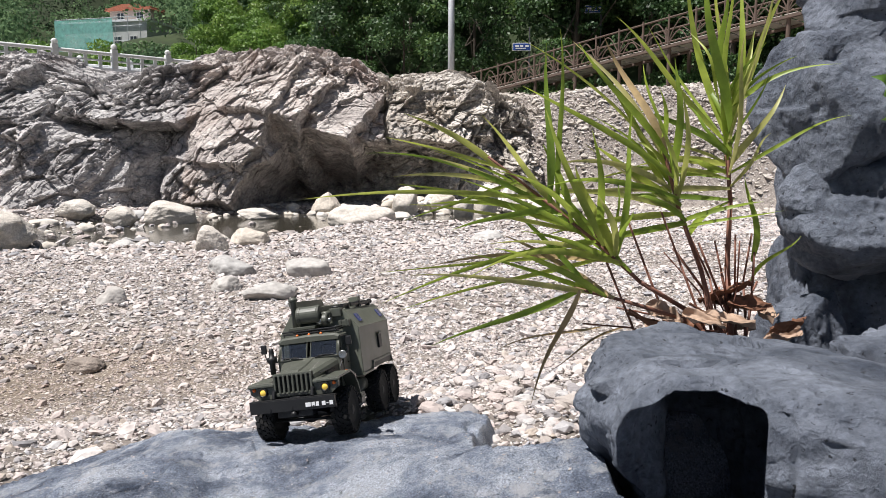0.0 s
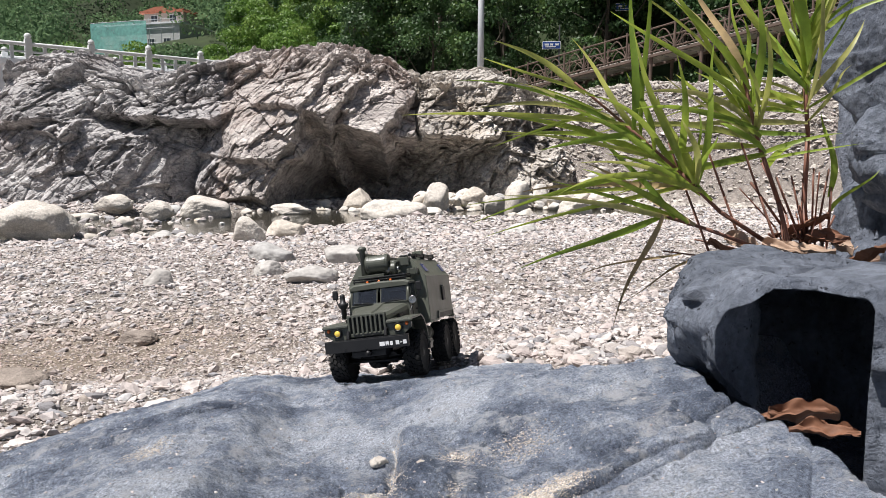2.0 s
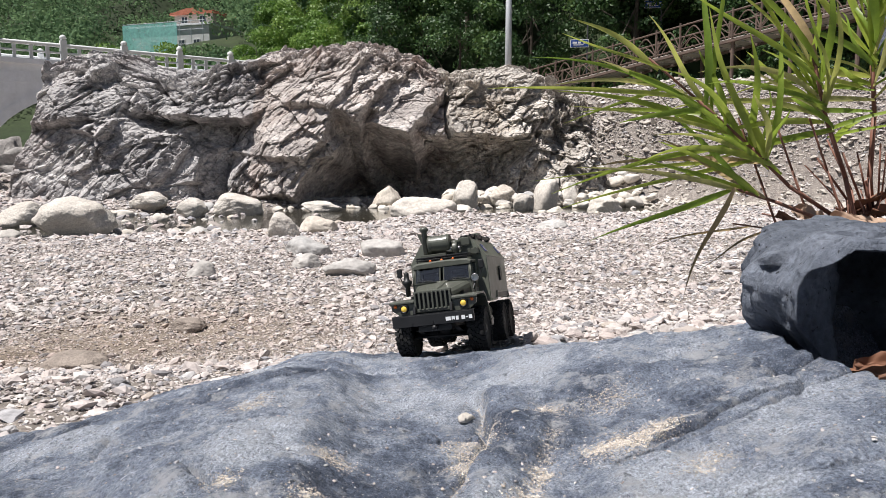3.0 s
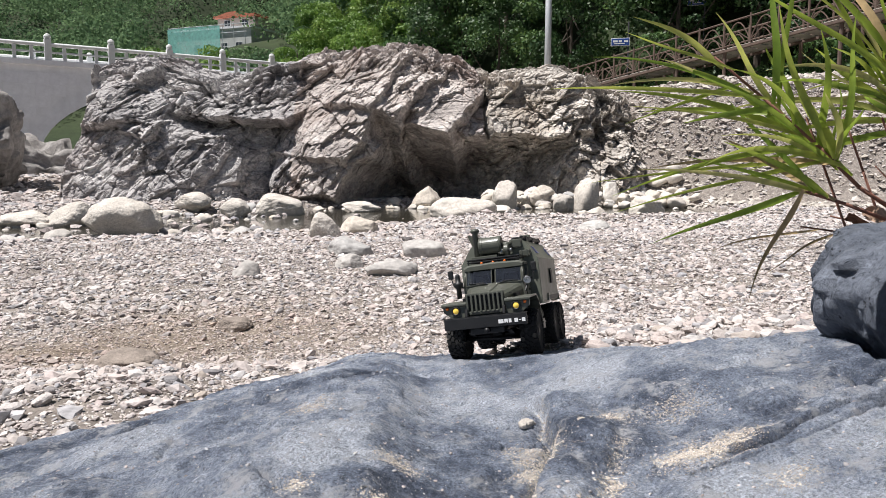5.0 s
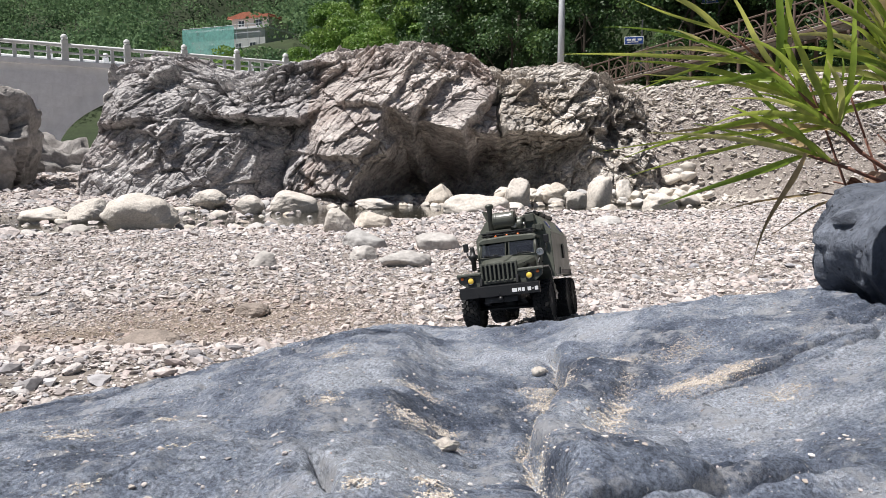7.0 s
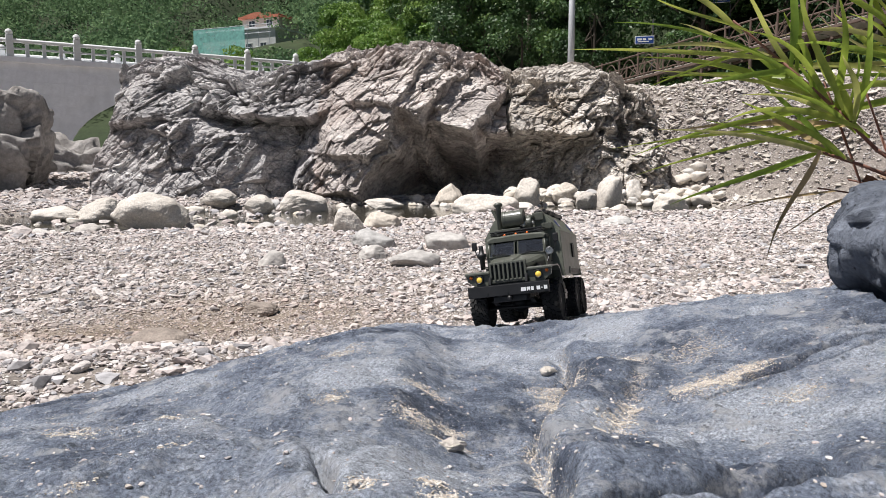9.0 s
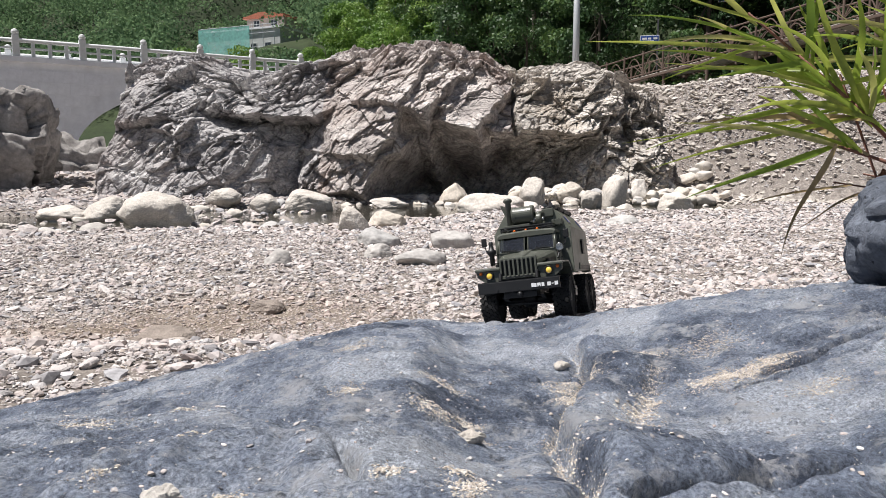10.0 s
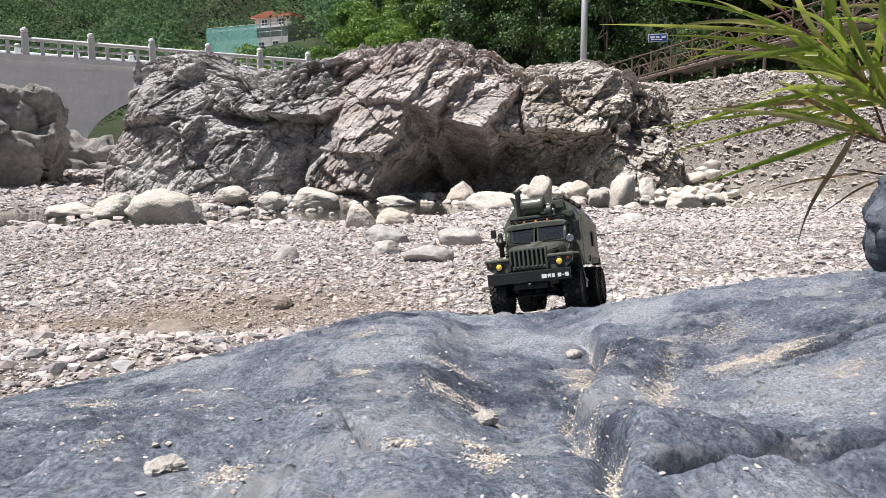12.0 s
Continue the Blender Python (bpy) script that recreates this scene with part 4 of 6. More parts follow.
# ---- hills and woods ----
def hill_z(x, y):
    x, y = np.asarray(x, float), np.asarray(y, float)
    start = np.interp(x, (-300, -60, -25, -15, -6, 0, 6, 15, 40, 300), (85, 80, 62, 60, 58, 52, 42, 31, 5, -90))
    grade = np.interp(x, (-120, -50, -32, -15, 0, 10, 40), (0.55, 0.45, 0.36, 0.42, 0.6, 0.8, 0.9))
    s = np.maximum(y - start, 0)
    p = np.stack([x * 0.03, y * 0.03, 0 * x], -1).reshape(-1, 3)
    n = fbm(p, 3, 71).reshape(x.shape)
    z = grade * s * (1 + 0.25 * n)
    return np.where(y < start, -2.0, np.minimum(z, 150 + 10 * n) - 1.0)


v, f = sheet(np.linspace(-300, 260, 150), np.linspace(5, 420, 130), hill_z)
obj("hillside", mesh_of("hillside", v, f, False), M_HILL, None, "steep wooded hillside behind the river", "hillside", kind="structure")

# far leaves carry distance haze in their colour, as extra blue
M_LEAF_FAR = leaf_material("far_foliage_hazed", [(0, (0.070, 0.132, 0.075)), (0.5, (0.125, 0.210, 0.110)), (1, (0.190, 0.280, 0.145))], rough=0.8)
M_LEAF_MID = leaf_material("tree_foliage", [(0, (0.080, 0.170, 0.038)), (0.5, (0.155, 0.275, 0.058)), (1, (0.240, 0.345, 0.085))])
# right-hand slope and shrubs: its shade is put into this darker leaf colour
M_LEAF_SHADE = leaf_material("foliage_painted_shade", [(0, (0.020, 0.052, 0.020)), (0.6, (0.058, 0.120, 0.038)), (1, (0.150, 0.230, 0.065))], passing=0.2)
M_BARK = stone_material("bark", (0.05, 0.04, 0.03), (0.12, 0.10, 0.08), 3.0, 0.02, 0.95, stretch=(1, 1, 0.2))


def leaf_cloud(centres, radii, count, size, rng):
    """Leaves on the shells of many clumps: centres (n, 3), radii (n, 3)."""
    n = len(centres)
    w = (radii[:, 0] * radii[:, 2])
    pick = rng.choice(n, count, p=w / w.sum())
    d = rng.normal(size=(count, 3))
    d /= np.linalg.norm(d, axis=1)[:, None]
    d[:, 2] = np.where(d[:, 2] < -0.35, -d[:, 2], d[:, 2])
    r = rng.uniform(0.72, 1.08, count)[:, None]
    c = centres[pick] + d * radii[pick] * r
    side = np.cross(d, rng.normal(size=(count, 3)))
    side /= np.linalg.norm(side, axis=1)[:, None]
    nrm = d + 0.7 * rng.normal(size=(count, 3))
    nrm /= np.linalg.norm(nrm, axis=1)[:, None]
    side = np.cross(nrm, side)
    side /= np.linalg.norm(side, axis=1)[:, None]
    other = np.cross(nrm, side)
    s = size * rng.uniform(0.6, 1.3, count)[:, None]
    v = np.stack([c - side * s * 0.6, c - other * s * 0.35, c + side * s * 0.6, c + other * s * 0.35], 1)
    return v.reshape(-1, 3), np.arange(count * 4).reshape(-1, 4)


def clumps(height, width, n, rng):
    """Clump centres and radii of one crown that stands on z = 0."""
    a, t = rng.uniform(0, 6.283, n), rng.uniform(0, 1, n)
    reach = width * (0.25 + 0.75 * np.sin(np.pi * (0.15 + 0.8 * t)))
    c = np.stack([reach * np.cos(a) * rng.uniform(0.4, 1, n), reach * np.sin(a) * rng.uniform(0.4, 1, n), height * (0.28 + 0.68 * t)], 1)
    r = width * rng.uniform(0.22, 0.42, n)
    return c, np.stack([r, r, r * 0.75], 1)


def make_tree(seed, height, width, leaves, leaf, mat, label):
    rng = np.random.default_rng(seed)
    c, r = clumps(height, width, 26, rng)
    tree = empty("tree", pose(0, 0, 0), label, "tree", "trees on the slope")
    bm = bmesh.new()
    add_rod(bm, (0, 0, -0.5), (0.1, 0, height * 0.5), 0.045 * height / 2, 0.02 * height / 2, 8)
    add_rod(bm, (0.1, 0, height * 0.48), (0, 0.1, height * 0.85), 0.02 * height / 2, 0.006 * height, 6)
    for k in range(0, 26, 3):
        add_rod(bm, (0.08, 0, height * (0.25 + 0.02 * k)), c[k], 0.012 * height / 2, 0.004 * height / 2, 5)
    part("trunk", bm, M_BARK, tree)
    v, f = leaf_cloud(c, r, leaves, leaf, rng)
    obj("crown", mesh_of("crown", v, f), mat, tree)
    return tree


kinds = [make_tree(200 + k, h, w, 7500, s * 0.74, mat, lab) for k, (h, w, s, mat, lab) in enumerate((
    (8.0, 3.0, 0.26, M_LEAF_MID, "bright green broadleaf tree in full leaf"), (7.0, 3.2, 0.28, M_LEAF_MID, "bright green spreading broadleaf tree"),
    (10.0, 3.4, 0.28, M_LEAF_SHADE, "dark green broadleaf tree, slope shade put into its leaf colour"), (11.0, 3.0, 0.26, M_LEAF_SHADE, "tall dark green tree, slope shade put into its leaf colour")))]
rng = np.random.default_rng(77)
spots = []
for k in range(46):
    spots.append((rng.uniform(-26, 2), rng.uniform(60, 88), rng.integers(0, 2)))
for k in range(60):
    x = rng.uniform(0, 34)
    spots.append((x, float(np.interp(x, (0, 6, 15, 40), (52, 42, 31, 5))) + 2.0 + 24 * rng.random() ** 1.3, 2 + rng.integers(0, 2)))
spots = [s for s in spots if not (-0.40 < s[0] / s[1] < -0.17 and s[1] > 66)]
for k, (x, y, kind) in enumerate(spots):
    z = float(hill_z(np.array([x]), np.array([y]))[0])
    m = pose(x, y, z - 0.2, 0, 0, rng.uniform(0, 360))
    if k < 4:
        kind = k
    s = rng.uniform(0.8, 1.2)
    copy_thing(kinds[kind], m @ Matrix.Diagonal((s, s, s, 1)))
for k, tree in enumerate(kinds):
    x, y = ((-9, 64), (-2, 60), (9, 44), (18, 34))[k]
    tree.matrix_world = pose(x, y, float(hill_z(np.array([x]), np.array([y]))[0]) - 0.2)

# far woods, one mass of crowns
rng = np.random.default_rng(91)
n = 2000
x = rng.uniform(-190, 60, n)
y = np.interp(x, (-190, -60, -25, 0, 60), (90, 86, 84, 88, 60)) + 150 * rng.random(n) ** 1.2
keep = ~((x / y > -0.39) & (x / y < -0.19) & (y < 124))
x, y = x[keep], y[keep]
cs, rs = [], []
for a, b_, z in zip(x, y, hill_z(x, y)):
    h = rng.uniform(5, 9)
    for k in range(4):
        cs.append((a + rng.normal(0, 1.7), b_ + rng.normal(0, 1.7), z + h * rng.uniform(0.3, 0.9)))
        r = rng.uniform(1.5, 2.9)
        rs.append((r, r, r * 0.8))
for k in range(700):
    a, b_ = rng.uniform(-0.40, -0.18), rng.uniform(64, 100)
    cs.append((a * b_, b_, float(hill_z(np.array([a * b_]), np.array([b_]))[0]) + 0.5))
    r = rng.uniform(0.8, 1.5)
    rs.append((r, r, r * 0.7))
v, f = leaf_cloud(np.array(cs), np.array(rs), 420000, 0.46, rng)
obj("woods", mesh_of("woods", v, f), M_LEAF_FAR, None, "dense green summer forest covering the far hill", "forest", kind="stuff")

# shrubs under the footbridge and along the top of the bank
rng = np.random.default_rng(95)
n = 300
t = rng.random(n)
x = 10.0 + 13 * t
y = 36.0 - 1.5 * (x - 10.0) + rng.uniform(-1.2, 3.5, n)
z = np.maximum(ground_z(x, y), hill_z(x, y)) + rng.uniform(0.0, 1.6, n)
r = rng.uniform(0.3, 0.75, n)
v, f = leaf_cloud(np.stack([x, y, z], 1), np.stack([r, r, r * 0.8], 1), 30000, 0.14, rng)
obj("shrubs", mesh_of("shrubs", v, f), M_LEAF_SHADE, None, "green creepers and shrubs under the footbridge", "shrubs", kind="stuff")

# ---- road bridge ----
M_CONCRETE = plain_material("pale_concrete", (0.78, 0.79, 0.82), 0.85, wear=0.12, scale=1.2, bump_size=0.004)
M_BLOCK = varied_material("pale_wall_block", [(0, (0.78, 0.79, 0.83)), (0.5, (0.81, 0.82, 0.86)), (1, (0.83, 0.84, 0.87))], 0.85, per="object", grain=3.0, bump_size=0.004, blotch=0.12)
M_RAIL = plain_material("white_stone_rail", (0.66, 0.67, 0.66), 0.7, wear=0.10, scale=5)
bridge = empty("road_bridge", pose(-20.0, 41.0, 0.25, 0, 0, 33.8), "pale concrete arch bridge with white stone railing", "bridge")
arch = [(7.5 - 8.2 * math.cos(a), 0.6 + 4.1 * math.sin(a)) for a in np.linspace(0, math.pi, 26)]
outline = [(-22, -2), (-0.7, -2), *arch, (15.7, -2), (38, -2), (38, 5.55), (-22, 5.55)]
part("side_wall", add_prism(bmesh.new(), outline, 0.0, 6.5, 1), M_CONCRETE, bridge)
box("deck_edge", (-22, -0.18, 5.55), (38, 6.68, 5.85), M_CONCRETE, bridge, 0.03)
bm = bmesh.new()
ring_in = [(7.5 - 8.2 * math.cos(a), 0.6 + 4.1 * math.sin(a)) for a in np.linspace(0, math.pi, 26)]
ring_out = [(7.5 - 8.75 * math.cos(a), 0.6 + 4.6 * math.sin(a)) for a in np.linspace(math.pi, 0, 26)]
part("arch_ring", add_prism(bm, ring_in + ring_out, -0.05, 0.0, 1), M_CONCRETE, bridge)


def shared(name, me, parent, m):
    ob = new(name, me)
    ob.parent = parent
    ob.matrix_basis = m
    return ob


bm = add_box(bmesh.new(), (0.015, -0.03, 0.012), (1.485, 0.0, 0.608), 0.0)
block = bpy.data.meshes.new("wall_block")
bm.to_mesh(block)
bm.free()
block.materials.append(M_BLOCK)
for row in range(9):
    for col in range(16):
        s, z = -16.5 + 1.5 * col - (0.75 if row % 2 else 0), -0.4 + 0.62 * row
        inside = any(((s + ds - 7.5) / 8.85) ** 2 + ((max(z + dz, 0.6) - 0.6) / 4.7) ** 2 < 1 for ds in (0, 1.5) for dz in (0, 0.62))
        if not inside:
            shared("wall_block", block, bridge, Matrix.Translation((s, 0, z)))

rail = empty("railing", Matrix.Identity(4), "", "")
rail.parent = bridge
bm = bmesh.new()
add_box(bm, (-0.17, -0.16, 0), (0.17, 0.16, 1.12), 0.03)
add_lathe(bm, [(0.10, 1.12), (0.17, 1.18), (0.19, 1.26), (0.15, 1.36), (0.05, 1.42)], Matrix.Identity(4), 12)
post = bpy.data.meshes.new("post")
bm.to_mesh(post)
bm.free()
post.materials.append(M_RAIL)
bm = add_box(bmesh.new(), (-0.09, -0.08, 0), (0.09, 0.08, 0.72), 0.02)
baluster = bpy.data.meshes.new("baluster")
bm.to_mesh(baluster)
bm.free()
baluster.materials.append(M_RAIL)
for k in range(-6, 12):
    for side in (0.05, 6.4):
        s = 3.2 * k
        shared("post", post, rail, Matrix.Translation((s, side, 5.85)))
        for j in (1, 2, 3):
            shared("baluster", baluster, rail, Matrix.Translation((s + 0.8 * j, side, 5.85)))
for side in (0.05, 6.4):
    rod("top_rail", (-19.2, side, 6.68), (38, side, 6.68), 0.11, M_RAIL, rail)
    box("middle_rail", (-19.2, side - 0.06, 6.22), (38, side + 0.06, 6.32), M_RAIL, rail, 0.02)

# ---- pole ----
M_STEEL = plain_material("galvanised_steel", (0.62, 0.64, 0.66), 0.45, 0.3, 0.08, 8)
pole = empty("lamp_pole", pose(6.05, 34.5, 0), "tall pale grey steel lamp pole", "lamp pole")
part("shaft", add_rod(bmesh.new(), (0, 0, 1.0), (0, 0, 12.5), 0.17, 0.13, 16), M_STEEL, pole, flat=False)
box("base_plate", (-0.28, -0.28, 2.6), (0.28, 0.28, 2.66), M_STEEL, pole, 0.01)
rod("arm", (0, 0, 12.4), (-1.8, -0.4, 12.9), 0.05, M_STEEL, pole)

# ---- house under construction ----
M_WALL = plain_material("bare_brick_wall", (0.47, 0.42, 0.38), 0.9, wear=0.12, scale=2)
M_ROOF = varied_material("orange_roof_tile", [(0, (0.42, 0.13, 0.08)), (1, (0.52, 0.19, 0.12))], 0.7, per="object", grain=6, bump_size=0.01)
M_NET, nt, b = material("green_scaffold_net", 0.8)
b.inputs["Base Color"].default_value = (0.30, 0.66, 0.60, 1)
tr = nt.nodes.new("ShaderNodeBsdfTransparent")
mx = nt.nodes.new("ShaderNodeMixShader")
f_ = noise_tex(nt, coords(nt), 1.5, 5)
rr = ramp(nt, [(0.3, (0.30,) * 3), (0.7, (0.75,) * 3)])
nt.links.new(f_, rr.inputs[0])
nt.links.new(rr.outputs[0], mx.inputs[0])
nt.links.new(tr.outputs[0], mx.inputs[1])
nt.links.new(b.outputs[0], mx.inputs[2])
nt.links.new(mx.outputs[0], nt.nodes["Material Output"].inputs["Surface"])
M_HOUSE = plain_material("pale_render", (0.55, 0.56, 0.55), 0.9, wear=0.1, scale=1)
M_GLASS_DARK = plain_material("dark_window", (0.05, 0.06, 0.07), 0.15, wear=0.2, scale=2)
house = empty("house", pose(-29.6, 115.0, 15.0, 0, 0, -24), "unfinished house with orange tiled roof and green scaffold net", "house")
box("lower_storey", (-6.4, -3.2, -3), (7.4, 4.0, 4.9), M_HOUSE, house, 0.03)
box("floor_slab", (-6.7, -3.5, 4.9), (7.7, 4.3, 5.15), M_CONCRETE, house, 0.02)
box("upper_storey", (0.2, -1.6, 5.15), (6.9, 3.4, 6.8), M_WALL, house, 0.02)
bm = bmesh.new()
add_prism(bm, [(-0.3, 6.8), (7.4, 6.8), (7.3, 7.0), (4.6, 7.6), (2.6, 7.6), (-0.2, 7.0)], -2.1, 3.9, 1)
part("roof", bm, M_ROOF, house, "orange tiled hip roof")
for k in range(7):
    rod("ridge_tile", (0.0 + k * 1.2, -2.15, 7.08), (0.0 + k * 1.2, 3.95, 7.08), 0.08, M_ROOF, house, sides=6)
for name, x0, z0 in (("window", 1.4, 5.55), ("window", 4.6, 5.55), ("window", -3.0, 2.0), ("window", -0.6, 2.0), ("window", 2.0, 2.0), ("window", 4.6, 2.0)):
    y0 = -1.6 if z0 > 4 else -3.2
    w = box(name, (x0, y0 - 0.05, z0), (x0 + 1.2, y0 + 0.02, z0 + 1.0), M_RAIL, house)
    box("pane", (x0 + 0.1, y0 - 0.07, z0 + 0.1), (x0 + 0.56, y0 - 0.05, z0 + 0.9), M_GLASS_DARK, w)
    box("pane", (x0 + 0.64, y0 - 0.07, z0 + 0.1), (x0 + 1.1, y0 - 0.05, z0 + 0.9), M_GLASS_DARK, w)
    w2 = box(name, (-6.45, x0 * 0.5, z0 - 0.1), (-6.38, x0 * 0.5 + 1.0, z0 + 1.0), M_GLASS_DARK, house) if z0 < 4 else None
for k in range(8):
    rod("scaffold_tube", (-7.0 + 2 * k, -4.1, -3), (-7.0 + 2 * k, -4.1, 5.6), 0.05, M_STEEL, house, sides=6)
for z in (0.2, 2.2, 4.2, 5.4):
    rod("scaffold_tube", (-7.0, -4.1, z), (7.3, -4.1, z), 0.05, M_STEEL, house, sides=6)
    rod("scaffold_tube", (-7.0, -4.1, z), (-7.0, 4.4, z), 0.05, M_STEEL, house, sides=6)
box("net", (-7.05, -4.2, -3), (2.6, -4.18, 5.3), M_NET, house, label="torn green scaffold net")
box("net", (-7.12, -4.18, -3), (-7.10, 4.4, 5.3), M_NET, house, label="torn green scaffold net")

# ---- wooden footbridge ----
M_TIMBER = plain_material("brown_timber", (0.135, 0.095, 0.075), 0.8, wear=0.25, scale=4, bump_size=0.004)
M_PLANK = plain_material("pale_plank", (0.52, 0.47, 0.42), 0.85, wear=0.15, scale=3)
P0, P1 = Vector((7.5, 38.5, 4.2)), Vector((21.8, 16.7, 7.1))
run = P1 - P0
flat_dir = Vector((run.x, run.y, 0)).normalized()
across = Vector((-flat_dir.y, flat_dir.x, 0))
foot = empty("footbridge", pose(0, 0, 0), "sloping brown timber footbridge with arched lattice railing", "footbridge")
bays = 22
for side in (0.0, 1.8):
    o = across * side

    def at(t, up):
        return P0 + run * t + o + Vector((0, 0, up))

    bm = bmesh.new()
    for up, r in ((1.08, 0.04), (0.12, 0.03)):
        add_rod(bm, at(0, up), at(1, up), r, sides=8)
    part("rail", bm, M_TIMBER, foot)
    bm = bmesh.new()
    a, c = at(-0.01, -0.05), at(1.01, -0.05)
    m = Matrix.Translation((a + c) / 2) @ (c - a).to_track_quat("X", "Z").to_matrix().to_4x4()
    add_box(bm, (-(c - a).length / 2, -0.06, -0.08), ((c - a).length / 2, 0.06, 0.03), 0.02, m)
    part("beam", bm, M_TIMBER, foot)
    for k in range(bays + 1):
        t = k / bays
        rod("post", at(t, -0.1), at(t, 1.2), 0.048, M_TIMBER, foot, sides=8)
        if k < bays:
            bm = bmesh.new()
            steps = 8
            for lo, hi, height in ((t, t + 1 / bays, 0.82),):
                pts = [at(lo + (hi - lo) * j / steps, 0.14 + height * math.sin(math.pi * j / steps)) for j in range(steps + 1)]
                for a, c in zip(pts, pts[1:]):
                    add_rod(bm, a, c, 0.026, sides=6)
            add_rod(bm, at(t, 0.14), at(t + 0.5 / bays, 0.62), 0.02, sides=6)
            add_rod(bm, at(t + 1 / bays, 0.14), at(t + 0.5 / bays, 0.62), 0.02, sides=6)
            part("arch_brace", bm, M_TIMBER, foot)
for k in range(46):
    t = (k + 0.5) / 46
    c = P0 + run * t + across * 0.9
    m = Matrix.Translation(c) @ run.to_track_quat("X", "Z").to_matrix().to_4x4()
    part("plank", add_box(bmesh.new(), (-0.235, -0.95, 0.0), (0.235, 0.95, 0.025), 0.0, m), M_PLANK, foot)
for k in range(0, bays + 1, 2):
    for side in (0.1, 1.7):
        p = P0 + run * (k / bays) + across * side
        rod("leg", (p.x, p.y, p.z - 0.1), (p.x, p.y, max(1.0, p.z - 2.6)), 0.08, M_TIMBER, foot, sides=8)

# ---- road signs ----
M_BLUE = plain_material("blue_sign_face", (0.02, 0.07, 0.30), 0.4, wear=0.08, scale=5)
M_WHITE = plain_material("white_paint", (0.80, 0.80, 0.80), 0.5, wear=0.05, scale=20)
M_POST = plain_material("dark_sign_post", (0.10, 0.10, 0.11), 0.6, 0.5, 0.1, 10)
for x, y, z in ((10.4, 38.0, 6.75), (14.3, 38.0, 8.8)):
    sign = empty("road_sign", pose(x, y, z, 0, 0, -14) @ Matrix.Scale(0.72, 4), "blue road sign with white writing on a dark post", "sign", "blue road signs")
    box("post", (0.5, 0.06, -7.5), (0.6, 0.16, 1.4), M_POST, sign, 0.01)
    box("panel", (-0.62, 0.0, -0.24), (0.62, 0.05, 0.24), M_BLUE, sign, 0.015)
    box("border", (-0.66, 0.01, -0.28), (0.66, 0.045, 0.28), M_WHITE, sign, 0.015)
    for j, w in enumerate((0.42, 0.30, 0.36)):
        box("writing", (-0.5 + 0.38 * j, -0.012, -0.02), (-0.5 + 0.38 * j + w * 0.75, -0.004, 0.12), M_WHITE, sign)
    box("writing", (-0.45, -0.012, -0.14), (0.3, -0.004, -0.08), M_WHITE, sign)


# ---- toy truck ----
M_OLIVE = plain_material("dark_olive_plastic", (0.080, 0.084, 0.068), 0.38, wear=0.14, scale=60, spec=0.5)
M_BOXSIDE = plain_material("olive_box_plastic", (0.135, 0.143, 0.115), 0.40, wear=0.12, scale=40, spec=0.5)
M_BLACK = plain_material("black_plastic", (0.009, 0.009, 0.010), 0.5, wear=0.25, scale=80)
M_RUBBER = plain_material("dusty_black_rubber", (0.015, 0.0145, 0.014), 0.85, wear=0.35, scale=90, bump_size=0.0004)
M_CHROME = plain_material("grey_metal", (0.42, 0.42, 0.42), 0.3, 0.9, 0.1, 60)
M_ORANGE = plain_material("orange_lens", (0.75, 0.16, 0.03), 0.25, wear=0.05)
M_BLUEPANE = plain_material("blue_roof_window", (0.05, 0.07, 0.20), 0.15, wear=0.1)
M_LAMP, nt, b = material("lit_yellow_headlamp", 0.2)
b.inputs["Base Color"].default_value = (0.75, 0.55, 0.10, 1)
b.inputs["Emission Color"].default_value = (1.0, 0.62, 0.10, 1)
b.inputs["Emission Strength"].default_value = 0.22
M_GLASS, nt, b = material("cab_glass", 0.03)
b.inputs["Base Color"].default_value = (0.75, 0.78, 0.80, 1)
b.inputs["Transmission Weight"].default_value = 1.0
b.inputs["IOR"].default_value = 1.9

truck = empty("toy_truck", pose(0.1518, 1.2957, 0.3460, -8.6, -9.0, -17.49), "dark olive model army truck with box body, headlamps lit", "toy truck")
AX = (0.0, 0.205, 0.290)

# wheels
TURN = pose(0, 0, 0, 0, 90, 0)
bm = bmesh.new()
add_lathe(bm, [(0.021, -0.0115), (0.030, -0.0140), (0.0365, -0.0125), (0.0375, -0.008), (0.0375, 0.008), (0.0365, 0.0125), (0.030, 0.0140), (0.021, 0.0115)], TURN, 36)
for k in range(24):
    for row, off in ((-0.0098, 0.0), (-0.0034, 0.55), (0.0034, 0.05), (0.0098, 0.5)):
        a = 2 * math.pi * (k + off) / 24
        m = Matrix.Rotation(a, 4, "X") @ Matrix.Translation((row, 0, 0.0378)) @ Matrix.Rotation(0.4 if row < 0 else -0.4, 4, "Z")
        add_box(bm, (-0.0028, -0.0036, -0.0014), (0.0028, 0.0036, 0.0024), 0.0, m)
    for row in (-0.0138, 0.0138):
        a = 2 * math.pi * (k + (0.25 if row < 0 else 0.75)) / 24
        m = Matrix.Rotation(a, 4, "X") @ Matrix.Translation((row, 0, 0.0352))
        add_box(bm, (-0.0016, -0.0030, -0.0035), (0.0016, 0.0030, 0.0026), 0.0, m)
bm.normal_update()
tyre = bpy.data.meshes.new("tyre")
bm.normal_update()
bm.to_mesh(tyre)
bm.free()
tyre.materials.append(M_RUBBER)
bm = bmesh.new()
